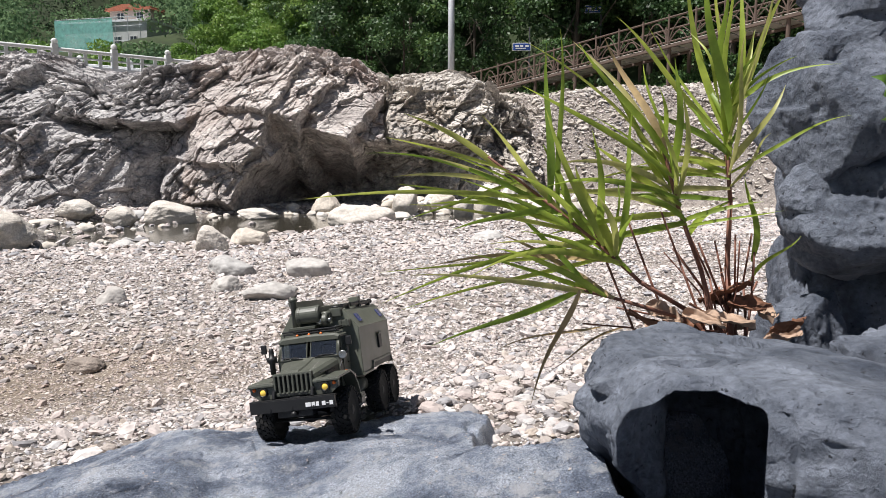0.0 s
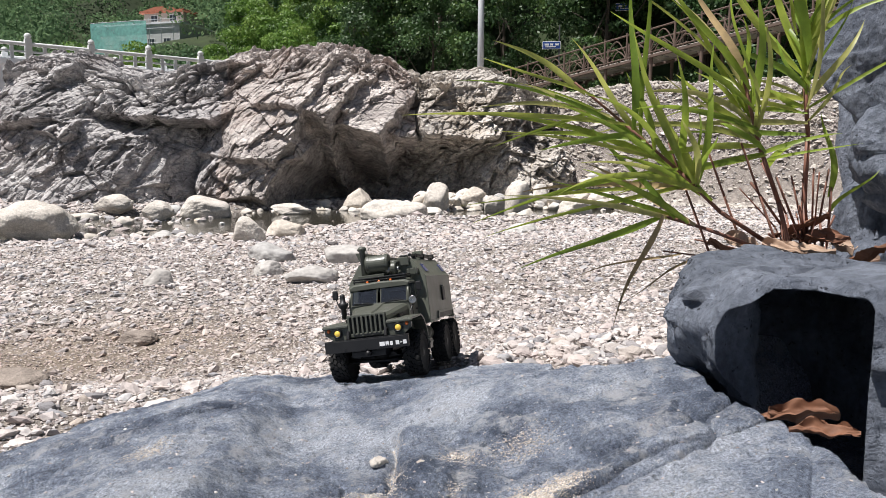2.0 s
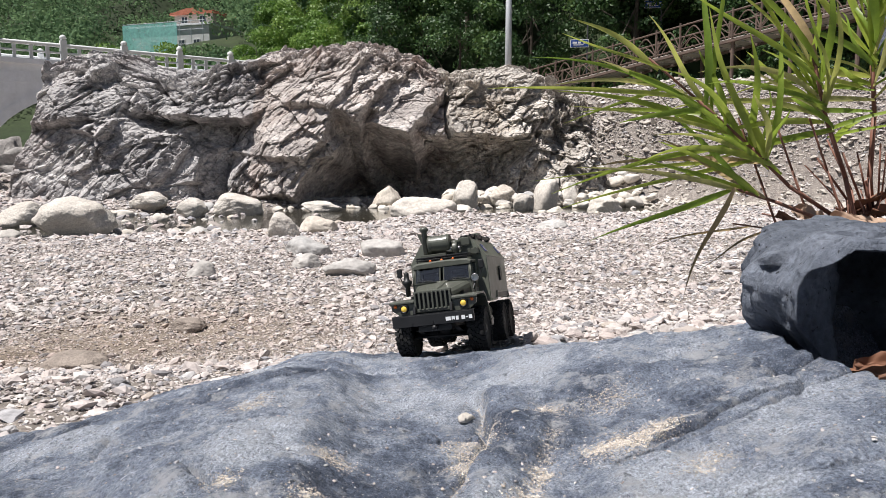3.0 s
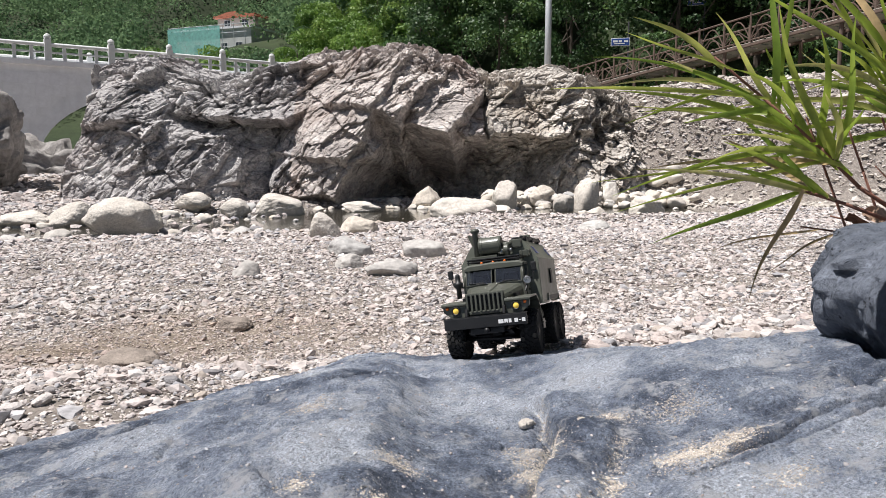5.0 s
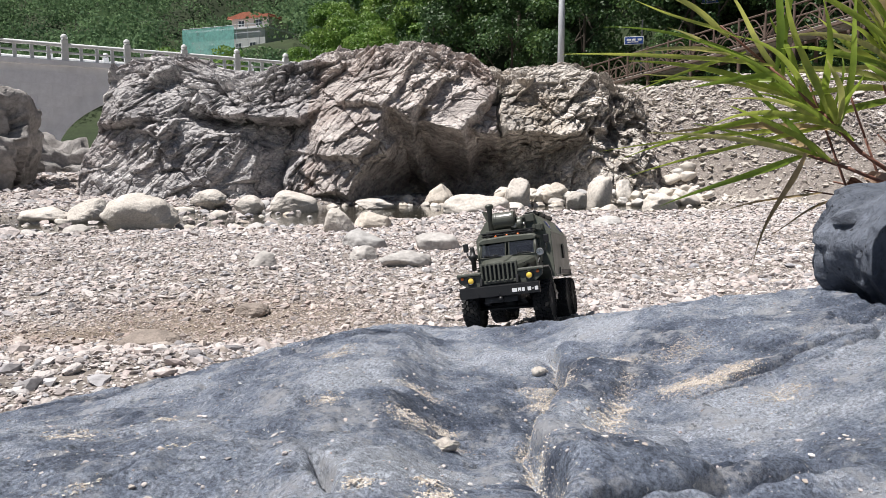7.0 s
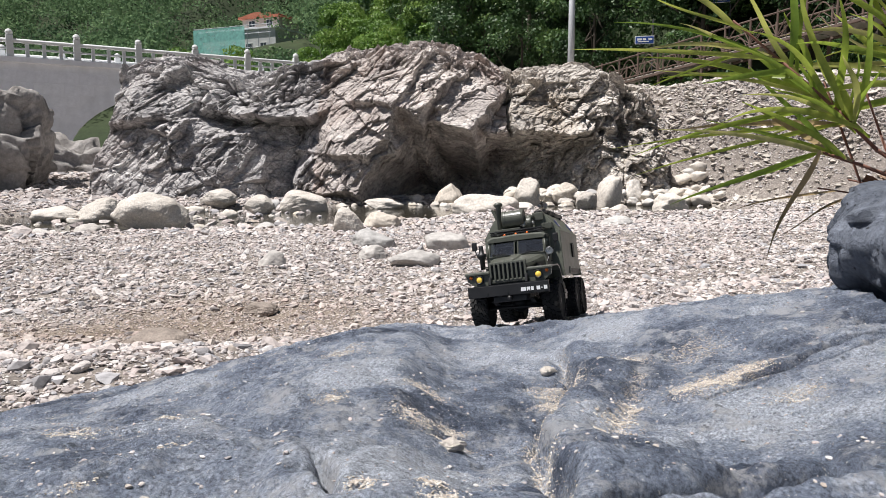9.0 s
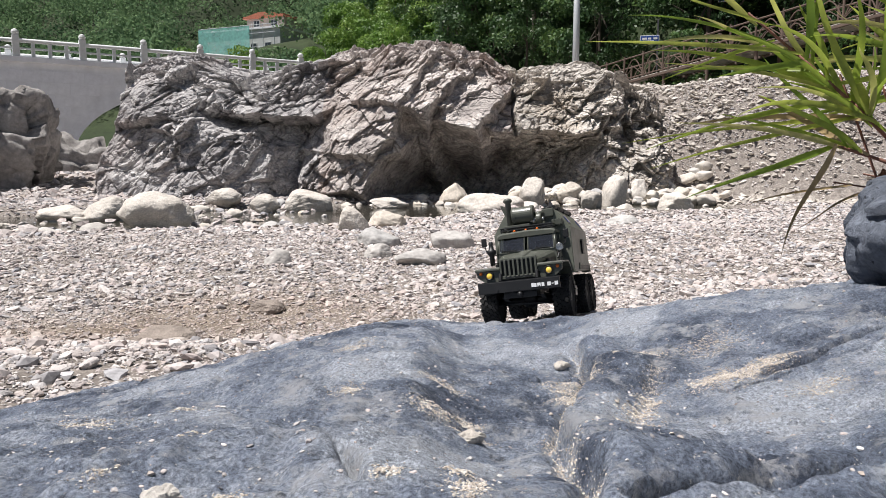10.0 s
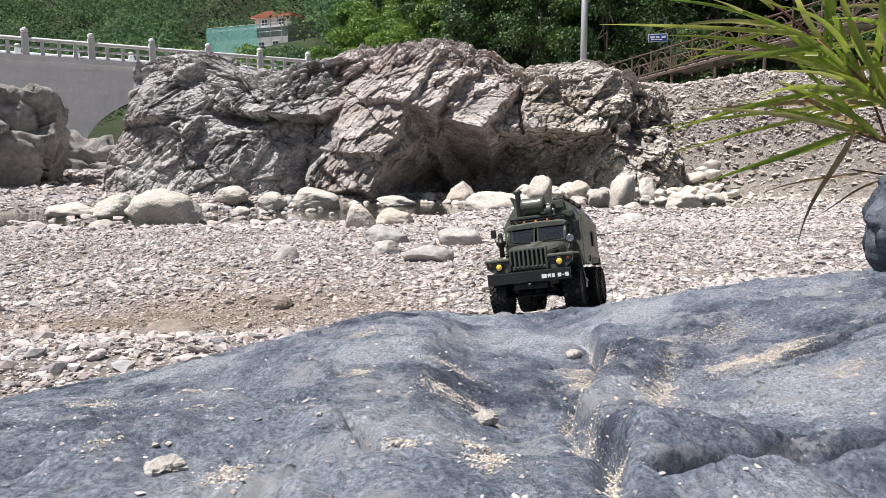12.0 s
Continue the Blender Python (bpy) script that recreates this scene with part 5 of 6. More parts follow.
add_lathe(bm, [(0.0215, -0.010), (0.0215, 0.0095), (0.0185, 0.0095), (0.0165, 0.005), (0.009, 0.0045), (0.008, 0.0115), (0.0055, 0.0130), (0.001, 0.0132)], TURN, 24)
for k in range(6):
    a = math.pi * k / 3
    add_rod(bm, (0.004, 0.0125 * math.cos(a), 0.0125 * math.sin(a)), (0.0075, 0.0125 * math.cos(a), 0.0125 * math.sin(a)), 0.0016, sides=6)
rim = bpy.data.meshes.new("rim")
bm.to_mesh(rim)
bm.free()
rim.materials.append(M_BLACK)
for y in AX:
    for side in (-1, 1):
        wheel = shared("wheel", tyre, truck, pose(0.066 * side, y, 0.040, 0, 0, 0 if side > 0 else 180))
        shared("rim", rim, wheel, Matrix.Identity(4))

# chassis
for side in (-1, 1):
    box("chassis_rail", (0.018 * side - 0.004, -0.062, 0.052), (0.018 * side + 0.004, 0.315, 0.068), M_BLACK, truck, 0.001)
for y in AX:
    bm = bmesh.new()
    add_rod(bm, (-0.055, y, 0.040), (0.055, y, 0.040), 0.006)
    bmesh.ops.create_uvsphere(bm, u_segments=14, v_segments=8, radius=0.0155, matrix=Matrix.Translation((0.004, y, 0.040)))
    part("axle", bm, M_BLACK, truck, flat=False)
    for side in (-1, 1):
        bm = bmesh.new()
        for j in range(4):
            add_box(bm, (0.034 * side - 0.004, y - 0.042 + 0.008 * j, 0.047 - 0.0022 * j), (0.034 * side + 0.004, y + 0.042 - 0.008 * j, 0.0488 - 0.0022 * j))
        part("leaf_spring", bm, M_BLACK, truck)
rod("steering_rod", (-0.05, -0.022, 0.036), (0.05, -0.022, 0.033), 0.0025, M_BLACK, truck)
rod("drive_shaft", (0.004, 0.02, 0.044), (0.004, 0.19, 0.046), 0.004, M_BLACK, truck)
rod("shock_absorber", (-0.044, 0.005, 0.045), (-0.036, 0.01, 0.085), 0.004, M_BLACK, truck)
rod("shock_absorber", (0.044, 0.005, 0.045), (0.036, 0.01, 0.085), 0.004, M_BLACK, truck)
box("gearbox", (-0.016, 0.03, 0.040), (0.016, 0.085, 0.066), M_BLACK, truck, 0.003)

# front bumper
bumper = box("bumper", (-0.0725, -0.072, 0.0575), (0.0725, -0.064, 0.0765), M_BLACK, truck, 0.0008, "black front bumper with white marking")
box("flange", (-0.0725, -0.0716, 0.0765), (0.0725, -0.060, 0.0777), M_BLACK, bumper)
x = 0.0235
for w, h in ((0.0088, 0.0066), (0.0058, 0.0066), (0.0048, 0.0066), (0.0, 0.0), (0.0060, 0.0066), (0.0036, 0.0014), (0.0058, 0.0066)):
    if w:
        box("marking", (x, -0.0730, 0.0655 - h / 2), (x + w, -0.0722, 0.0655 + h / 2), M_WHITE, bumper, label="white printed marking")
    x += w + 0.0016 if w else 0.0035
for xx in (-0.037, 0.0, 0.037):
    bm = bmesh.new()
    bmesh.ops.create_cone(bm, cap_ends=True, segments=8, radius1=0.0016, radius2=0.0016, depth=0.002, matrix=pose(xx, -0.0726, 0.0625, 90))
    part("bolt", bm, M_BLACK, bumper)
for side in (-1, 1):
    bm = bmesh.new()
    add_rod(bm, (0.033 * side, -0.064, 0.078), (0.033 * side, -0.060, 0.090), 0.0028)
    add_rod(bm, (0.033 * side, -0.060, 0.090), (0.033 * side, -0.050, 0.088), 0.0028)
    part("tow_hook", bm, M_BLACK, bumper)
rod("winch_eye", (0.002, -0.075, 0.0525), (0.002, -0.060, 0.0525), 0.0042, M_BLACK, truck)
box("skid_plate", (-0.030, -0.062, 0.046), (0.030, -0.030, 0.057), M_BLACK, truck, 0.002)


def loft(bm, sections):
    rings = [[bm.verts.new(p) for p in s] for s in sections]
    n = len(rings[0])
    for a, c in zip(rings, rings[1:]):
        for k in range(n):
            bm.faces.new((a[k], a[(k + 1) % n], c[(k + 1) % n], c[k]))
    bm.faces.new(rings[0][::-1])
    bm.faces.new(rings[-1])
    bmesh.ops.recalc_face_normals(bm, faces=bm.faces)
    return bm


def hood_section(y, w, top):
    half = [(w, 0.082), (w, top - 0.013), (w - 0.002, top - 0.007), (w - 0.007, top - 0.0025), (w * 0.55, top - 0.0005), (0.010, top), (0.008, top + 0.0022)]
    return [Vector((x, y, z)) for x, z in half] + [Vector((-x, y, z)) for x, z in half[::-1]]


hood = part("hood", loft(bmesh.new(), [hood_section(-0.0515, 0.0325, 0.1150), hood_section(-0.047, 0.0345, 0.1175), hood_section(-0.02, 0.039, 0.1208), hood_section(0.008, 0.046, 0.1260), hood_section(0.028, 0.0535, 0.1300)]), M_OLIVE, truck)
for side in (-1, 1):
    for k in range(7):
        box("louvre", (side * 0.0465 - 0.003, -0.018 + 0.0055 * k, 0.104), (side * 0.0465 + 0.003, -0.0145 + 0.0055 * k, 0.110), M_BLACK, hood)
    box("hood_seam", (side * 0.0445 - 0.0025, -0.048, 0.1115), (side * 0.0445 + 0.0025, 0.027, 0.1122), M_BLACK, hood)

# grille: dark backing, nine bars, frame
grille = box("grille", (-0.0335, -0.0530, 0.078), (0.0335, -0.0505, 0.1165), M_BLACK, truck)
for k in range(9):
    x = -0.0315 + 0.063 * k / 8
    bm = add_box(bmesh.new(), (x - 0.0019, -0.0585, 0.0845), (x + 0.0019, -0.053, 0.1150), 0.0012)
    part("bar", bm, M_OLIVE, grille)
box("top_frame", (-0.0340, -0.0580, 0.1130), (0.0340, -0.0515, 0.1175), M_OLIVE, grille, 0.0015)
box("bottom_frame", (-0.0340, -0.0575, 0.0800), (0.0340, -0.0515, 0.0865), M_OLIVE, grille, 0.0015)
for k in range(3):
    box("slot", (-0.024 + 0.017 * k, -0.0580, 0.0822), (-0.010 + 0.017 * k, -0.0574, 0.0842), M_BLACK, grille)

# fenders with headlamps
for side in (-1, 1):
    bm = bmesh.new()
    lo, hi = (0.034, 0.0785) if side > 0 else (-0.0785, -0.034)
    top = [(-0.058, 0.0985), (-0.056, 0.1035), (0.012, 0.1055), (0.030, 0.098), (0.047, 0.078), (0.055, 0.060)]
    under = [(0.0525, 0.0595), (0.0445, 0.076), (0.029, 0.0945), (0.012, 0.1025), (-0.0535, 0.1005), (-0.055, 0.0965)]
    add_prism(bm, top + under, lo, hi, 0)
    fender = part("fender", bm, M_OLIVE, truck)
    bm = bmesh.new()
    panel = [(0.034 * side, 0.0775), (0.062 * side, 0.0775), (0.076 * side, 0.088), (0.0775 * side, 0.101), (0.034 * side, 0.101)]
    add_prism(bm, panel, -0.0545, -0.050, 1)
    part("lamp_panel", bm, M_OLIVE, fender)
    c = (0.0535 * side, -0.0545, 0.0895)
    m = Matrix.Translation(c) @ pose(0, 0, 0, 90)
    part("lamp_ring", add_lathe(bmesh.new(), [(0.0078, 0.0), (0.0082, 0.003), (0.0072, 0.0045), (0.0054, 0.0034), (0.0050, 0.0020)], m, 20), M_BLACK, fender, flat=False)
    part("headlamp", add_lathe(bmesh.new(), [(0.0056, 0.0), (0.0052, 0.0028), (0.0036, 0.0040), (0.0008, 0.0046)], m, 20), M_LAMP, fender, "lit yellow headlamp", flat=False)
    m2 = Matrix.Translation((0.0690 * side, -0.0545, 0.0945)) @ pose(0, 0, 0, 90)
    part("indicator", add_lathe(bmesh.new(), [(0.0030, 0.0), (0.0030, 0.002), (0.0016, 0.003), (0.0004, 0.0032)], m2, 12), M_ORANGE, fender, "orange indicator lens", flat=False)
    box("edge_trim", (0.034 if side > 0 else -0.0790, -0.0592, 0.0982), (0.0790 if side > 0 else -0.034, -0.0572, 0.1015), M_OLIVE, fender, 0.0006)
    box("marker", (0.066 * side - 0.002, 0.026, 0.1005), (0.066 * side + 0.002, 0.031, 0.1045), M_ORANGE, fender, 0.0008, "orange marker lamp")
    step = box("step", (0.060 if side > 0 else -0.080, 0.056, 0.050), (0.080 if side > 0 else -0.060, 0.080, 0.053), M_OLIVE, truck, 0.0008)
    box("bracket", (0.0765 * side - 0.002, 0.056, 0.040), (0.0765 * side + 0.002, 0.079, 0.058), M_OLIVE, step, 0.0008)

# cab
cab = part("cab", add_prism(bmesh.new(), [(0.026, 0.068), (0.028, 0.1300), (0.0835, 0.1300), (0.0835, 0.062), (0.052, 0.062)], -0.0565, 0.0565, 0), M_OLIVE, truck)
bm = bmesh.new()
roof_pts = [(0.0575, 0.1620), (0.0575, 0.1655), (0.050, 0.1692), (0.0, 0.1712), (-0.050, 0.1692), (-0.0575, 0.1655), (-0.0575, 0.1620)]
loft(bm, [[Vector((x * k, y, z - d)) for x, z in roof_pts] for y, k, d in ((0.0360, 0.95, 0.003), (0.0400, 1.0, 0.0), (0.0800, 1.0, 0.0), (0.0850, 0.98, 0.002))])
part("roof", bm, M_OLIVE, cab)


def slab(bm, corners, depth):
    """A thin pane between four corners."""
    a = [Vector(c) for c in corners]
    n = (a[1] - a[0]).cross(a[3] - a[0]).normalized() * depth
    f = [bm.verts.new(c) for c in a]
    g = [bm.verts.new(c + n) for c in a]
    bm.faces.new(f)
    bm.faces.new(g[::-1])
    for k in range(4):
        bm.faces.new((f[k], g[k], g[(k + 1) % 4], f[(k + 1) % 4]))
    bmesh.ops.recalc_face_normals(bm, faces=bm.faces)
    return bm


for side in (-1, 1):
    rod("front_pillar", (0.0555 * side, 0.0275, 0.129), (0.0535 * side, 0.0420, 0.1635), 0.0022, M_OLIVE, cab)
    rod("rear_pillar", (0.0545 * side, 0.0815, 0.129), (0.0535 * side, 0.0815, 0.1635), 0.0030, M_OLIVE, cab)
    rod("middle_pillar", (0.0550 * side, 0.0460, 0.129), (0.0540 * side, 0.0500, 0.1635), 0.0016, M_OLIVE, cab)
    a, c = 0.0025 * side, 0.0525 * side
    pane = part("windscreen", slab(bmesh.new(), [(a, 0.0272, 0.1315), (c, 0.0282, 0.1315), (c * 0.97, 0.0412, 0.1615), (a, 0.0402, 0.1615)], 0.0008), M_GLASS, cab, "windscreen half reflecting the sky")
    bm = bmesh.new()
    for p, q in (((a, 0.0268, 0.1312), (c, 0.0278, 0.1312)), ((a * 1.4, 0.0268, 0.1312), (a * 1.4, 0.0400, 0.1620)), ((a, 0.0402, 0.1618), (c * 0.97, 0.0412, 0.1618)), ((c, 0.0278, 0.1312), (c * 0.97, 0.0410, 0.1618))):
        add_rod(bm, p, q, 0.0012, sides=6)
    part("gasket", bm, M_OLIVE, pane)
    bm = bmesh.new()
    add_rod(bm, (0.012 * side, 0.0255, 0.1318), (0.040 * side - 0.006, 0.0268, 0.1355), 0.0009, sides=6)
    add_rod(bm, (0.018 * side, 0.0262, 0.1350), (0.046 * side, 0.0268, 0.1338), 0.0008, sides=6)
    part("wiper", bm, M_BLACK, cab)
    door = part("door", add_prism(bmesh.new(), [(0.044, 0.066), (0.0445, 0.1295), (0.0795, 0.1295), (0.0795, 0.066)], *((0.0565, 0.0578) if side > 0 else (-0.0578, -0.0565)), 0), M_OLIVE, cab)
    box("handle", (0.0590 * side - 0.001, 0.066, 0.113), (0.0590 * side + 0.001, 0.076, 0.1155), M_BLACK, door)
    part("side_window", slab(bmesh.new(), [(0.0552 * side, 0.048, 0.1305), (0.0552 * side, 0.080, 0.1305), (0.0538 * side, 0.080, 0.162), (0.0538 * side, 0.051, 0.162)], 0.0008), M_GLASS, door)
    box("seat", (0.028 * side - 0.016, 0.058, 0.120), (0.028 * side + 0.016, 0.078, 0.150), M_BLACK, cab, 0.004)
    bm = bmesh.new()
    add_rod(bm, (0.0560 * side, 0.035, 0.128), (0.0740 * side, 0.020, 0.136), 0.0011, sides=6)
    add_rod(bm, (0.0740 * side, 0.020, 0.136), (0.0780 * side, 0.021, 0.151), 0.0011, sides=6)
    mirror = part("mirror_arm", bm, M_BLACK, cab)
    part("mirror", add_box(bmesh.new(), (0.0780 * side - 0.005, 0.0185, 0.147), (0.0780 * side + 0.005, 0.0235, 0.163), 0.0018), M_BLACK, mirror)
box("rear_wall", (-0.0555, 0.0815, 0.129), (0.0555, 0.0835, 0.164), M_OLIVE, cab)
box("dashboard", (-0.052, 0.030, 0.128), (0.052, 0.042, 0.1335), M_BLACK, cab, 0.002)
for x in (-0.022, 0.0, 0.022):
    part("roof_lamp", add_lathe(bmesh.new(), [(0.0026, 0.0), (0.0026, 0.002), (0.0012, 0.0036), (0.0003, 0.0038)], Matrix.Translation((x, 0.0425, 0.1700)), 10), M_ORANGE, cab, "orange roof lamp", flat=False)
rack = empty("roof_rack", Matrix.Identity(4), "", "")
rack.parent = truck
for z in (0.1745, 0.1790):
    bm = bmesh.new()
    corners = [(-0.050, 0.046, z), (0.050, 0.046, z), (0.050, 0.082, z), (-0.050, 0.082, z)]
    for a, c in zip(corners, corners[1:] + corners[:1]):
        add_rod(bm, a, c, 0.0013, sides=6)
    part("rack_rail", bm, M_BLACK, rack)
for k in range(7):
    x = -0.048 + 0.016 * k
    rod("rack_bar", (x, 0.046, 0.1745), (x, 0.082, 0.1745), 0.0010, M_BLACK, rack, sides=6)
    if k % 2 == 0:
        rod("rack_foot", (x, 0.046, 0.1700), (x, 0.046, 0.1790), 0.0010, M_BLACK, rack, sides=6)
# air intake and round spot lamp
snorkel = part("air_intake", add_lathe(bmesh.new(), [(0.0045, 0.0), (0.0048, 0.018), (0.0092, 0.024), (0.0092, 0.029), (0.0050, 0.031), (0.0044, 0.040), (0.0042, 0.044), (0.002, 0.046)], Matrix.Translation((-0.0655, 0.022, 0.110)), 16), M_BLACK, truck, flat=False)
m = Matrix.Translation((0.0635, 0.026, 0.1315)) @ pose(0, 0, 0, 90)
spot = part("spot_lamp", add_lathe(bmesh.new(), [(0.003, -0.005), (0.0068, 0.0), (0.0072, 0.004), (0.0060, 0.0045), (0.0050, 0.0040)], m, 18), M_CHROME, truck, flat=False)
rod("bracket", (0.0635, 0.028, 0.1270), (0.0585, 0.020, 0.1120), 0.0016, M_BLACK, spot, sides=6)

# box body
outline = [(0.076, 0.088), (0.076, 0.172), (0.052, 0.2080), (-0.052, 0.2080), (-0.076, 0.172), (-0.076, 0.088)]
body = bmesh.new()
add_prism(body, outline, 0.096, 0.312, 1)
bmesh.ops.bevel(body, geom=[e for e in body.edges], offset=0.0012, segments=2, affect="EDGES")
box_body = part("box_body", body, M_BOXSIDE, truck)
for side in (-1, 1):
    bm = bmesh.new()
    ledge = [(0.096, 0.0845), (0.158, 0.0845), (0.166, 0.0985), (0.300, 0.0985), (0.306, 0.0845), (0.314, 0.0845), (0.314, 0.0885), (0.309, 0.0885), (0.303, 0.1025), (0.163, 0.1025), (0.155, 0.0885), (0.096, 0.0885)]
    add_prism(bm, ledge, *((0.060, 0.0785) if side > 0 else (-0.0785, -0.060)), 0)
    part("sill", bm, M_BOXSIDE, box_body)
    bm = bmesh.new()
    add_prism(bm, [(0.163, 0.0895), (0.169, 0.1005), (0.298, 0.1005), (0.303, 0.0895)], *((0.0762, 0.0768) if side > 0 else (-0.0768, -0.0762)), 0)
    part("wheel_arch", bm, M_BLACK, box_body)
    w = box("window", (0.0755 if side > 0 else -0.0795, 0.214, 0.122), (0.0795 if side > 0 else -0.0755, 0.236, 0.150), M_BLACK, box_body, 0.001)
    box("hood", (0.0790 * side - 0.0025, 0.212, 0.149), (0.0790 * side + 0.0025, 0.238, 0.152), M_BOXSIDE, w, 0.0006)
    for y in (0.125, 0.275):
        part("roof_window", slab(bmesh.new(), [(0.0705 * side, y, 0.1815), (0.0705 * side, y + 0.020, 0.1815), (0.0605 * side, y + 0.020, 0.1965), (0.0605 * side, y, 0.1965)], 0.0012 * side), M_BLUEPANE, box_body, "dark blue roof window")
    rod("edge_trim", (0.0762 * side, 0.096, 0.172), (0.0762 * side, 0.312, 0.172), 0.0010, M_BOXSIDE, box_body, sides=6)
for k in range(3):
    box("front_rib", (-0.048 + 0.036 * k, 0.0945, 0.090), (-0.024 + 0.036 * k, 0.0962, 0.165), M_BOXSIDE, box_body, 0.001)
box("rear_door", (-0.030, 0.3125, 0.092), (0.030, 0.3145, 0.190), M_BOXSIDE, box_body, 0.001)
spare = shared("spare_wheel", tyre, box_body, pose(0.005, 0.330, 0.130, 0, 0, 90))
# filter unit over the cab
box("unit_tray", (-0.046, 0.066, 0.1800), (0.004, 0.096, 0.1855), M_OLIVE, truck, 0.001)
tank = part("filter_drum", add_lathe(bmesh.new(), [(0.013, -0.022), (0.0165, -0.0215), (0.0172, -0.019), (0.0165, -0.0165), (0.0165, 0.0165), (0.0172, 0.019), (0.0165, 0.0215), (0.013, 0.022)], Matrix.Translation((-0.010, 0.084, 0.2045)) @ TURN, 28), M_OLIVE, truck, flat=True)
for x in (-0.026, 0.006):
    part("clamp_band", add_lathe(bmesh.new(), [(0.0170, -0.0016), (0.0174, -0.0016), (0.0174, 0.0016), (0.0170, 0.0016)], Matrix.Translation((x, 0.084, 0.2045)) @ TURN, 28), M_OLIVE, tank)
part("chimney", add_lathe(bmesh.new(), [(0.0055, 0.0), (0.0055, 0.046), (0.0066, 0.047), (0.0088, 0.049), (0.0088, 0.052), (0.0060, 0.0550), (0.002, 0.0560)], Matrix.Translation((-0.038, 0.082, 0.185)), 18), M_OLIVE, truck, "vertical pipe with a black cap", flat=False)
rod("pipe", (0.010, 0.084, 0.204), (0.030, 0.086, 0.204), 0.0042, M_OLIVE, truck, sides=14)
fan = part("fan_housing", add_lathe(bmesh.new(), [(0.003, -0.006), (0.010, -0.005), (0.0115, -0.003), (0.0115, 0.003), (0.010, 0.005), (0.003, 0.006)], Matrix.Translation((0.021, 0.080, 0.1930)) @ TURN, 22), M_OLIVE, truck)
rod("motor", (0.004, 0.080, 0.191), (0.016, 0.080, 0.191), 0.0060, M_CHROME, fan, sides=14)
rod("nozzle", (0.026, 0.080, 0.192), (0.031, 0.080, 0.192), 0.0040, M_CHROME, fan, sides=12)
crate = box("stowage_box", (0.026, 0.088, 0.1955), (0.048, 0.110, 0.2120), M_OLIVE, truck, 0.002)
part("hatch", add_lathe(bmesh.new(), [(0.008, 0.0), (0.009, 0.002), (0.007, 0.004), (0.002, 0.0045)], Matrix.Translation((0.037, 0.099, 0.2118)), 16), M_BLACK, crate)
crate = box("stowage_box", (0.044, 0.080, 0.1770), (0.064, 0.0965, 0.1890), M_OLIVE, truck, 0.0018)
for x in (0.049, 0.059):
    box("strap", (x - 0.0012, 0.0793, 0.1768), (x + 0.0012, 0.0972, 0.1896), M_OLIVE, crate)
bm = bmesh.new()
for a, c, r in ((0.100, 0.150, 0.0030), (0.150, 0.205, 0.0037), (0.205, 0.290, 0.0044)):
    add_rod(bm, (0.048, a, 0.2150), (0.048, c, 0.2150), r, sides=10)
    add_rod(bm, (0.048, c - 0.003, 0.2150), (0.048, c, 0.2150), r + 0.0013, sides=10)
part("antenna_mast", bm, M_BLACK, truck)
for y in (0.13, 0.2, 0.27):
    box("mast_clip", (0.044, y, 0.2075), (0.052, y + 0.005, 0.2165), M_BLACK, truck)
box("roof_box", (-0.040, 0.13, 0.2080), (0.0, 0.30, 0.2175), M_OLIVE, truck, 0.002)
part("roof_board", add_prism(bmesh.new(), [(-0.054, 0.2075), (-0.049, 0.2075), (-0.058, 0.2320), (-0.063, 0.2320)], 0.118, 0.296, 1), M_OLIVE, truck, "raised dark board along the roof edge")
box("roof_plate", (0.020, 0.235, 0.2080), (0.040, 0.255, 0.2280), M_BOXSIDE, truck, 0.001)
rod("fuel_tank", (0.052, 0.110, 0.064), (0.052, 0.150, 0.064), 0.014, M_OLIVE, truck, sides=18)
rod("fuel_tank", (-0.052, 0.110, 0.064), (-0.052, 0.150, 0.064), 0.014, M_OLIVE, truck, sides=18)


# ---- reed grass ----
M_GRASS = leaf_material("reed_leaf", [(0, (0.21, 0.32, 0.050)), (0.4, (0.32, 0.42, 0.065)), (0.75, (0.44, 0.49, 0.11)), (1, (0.48, 0.45, 0.20))], per="object", passing=0.5, rough=0.38)
M_STEM = plain_material("reddish_stem", (0.20, 0.085, 0.055), 0.6, wear=0.3, scale=40)
M_STEM_GREEN = plain_material("green_stem", (0.13, 0.19, 0.04), 0.55, wear=0.25, scale=40)
M_STRAW = plain_material("dry_straw", (0.42, 0.30, 0.15), 0.85, wear=0.3, scale=50)
M_DRY_PALE = plain_material("pale_dry_leaf", (0.36, 0.25, 0.18), 0.8, wear=0.3, scale=35, bump_size=0.001)
M_DRY = plain_material("dry_brown_leaf", (0.17, 0.075, 0.040), 0.75, wear=0.35, scale=35, bump_size=0.001)
ROOT = Vector((0.742, 1.0, 0.56))
grass = empty("reed_grass", Matrix.Translation(ROOT), "clump of tall green reed grass with reddish stems", "grass")
rng = random.Random(11)


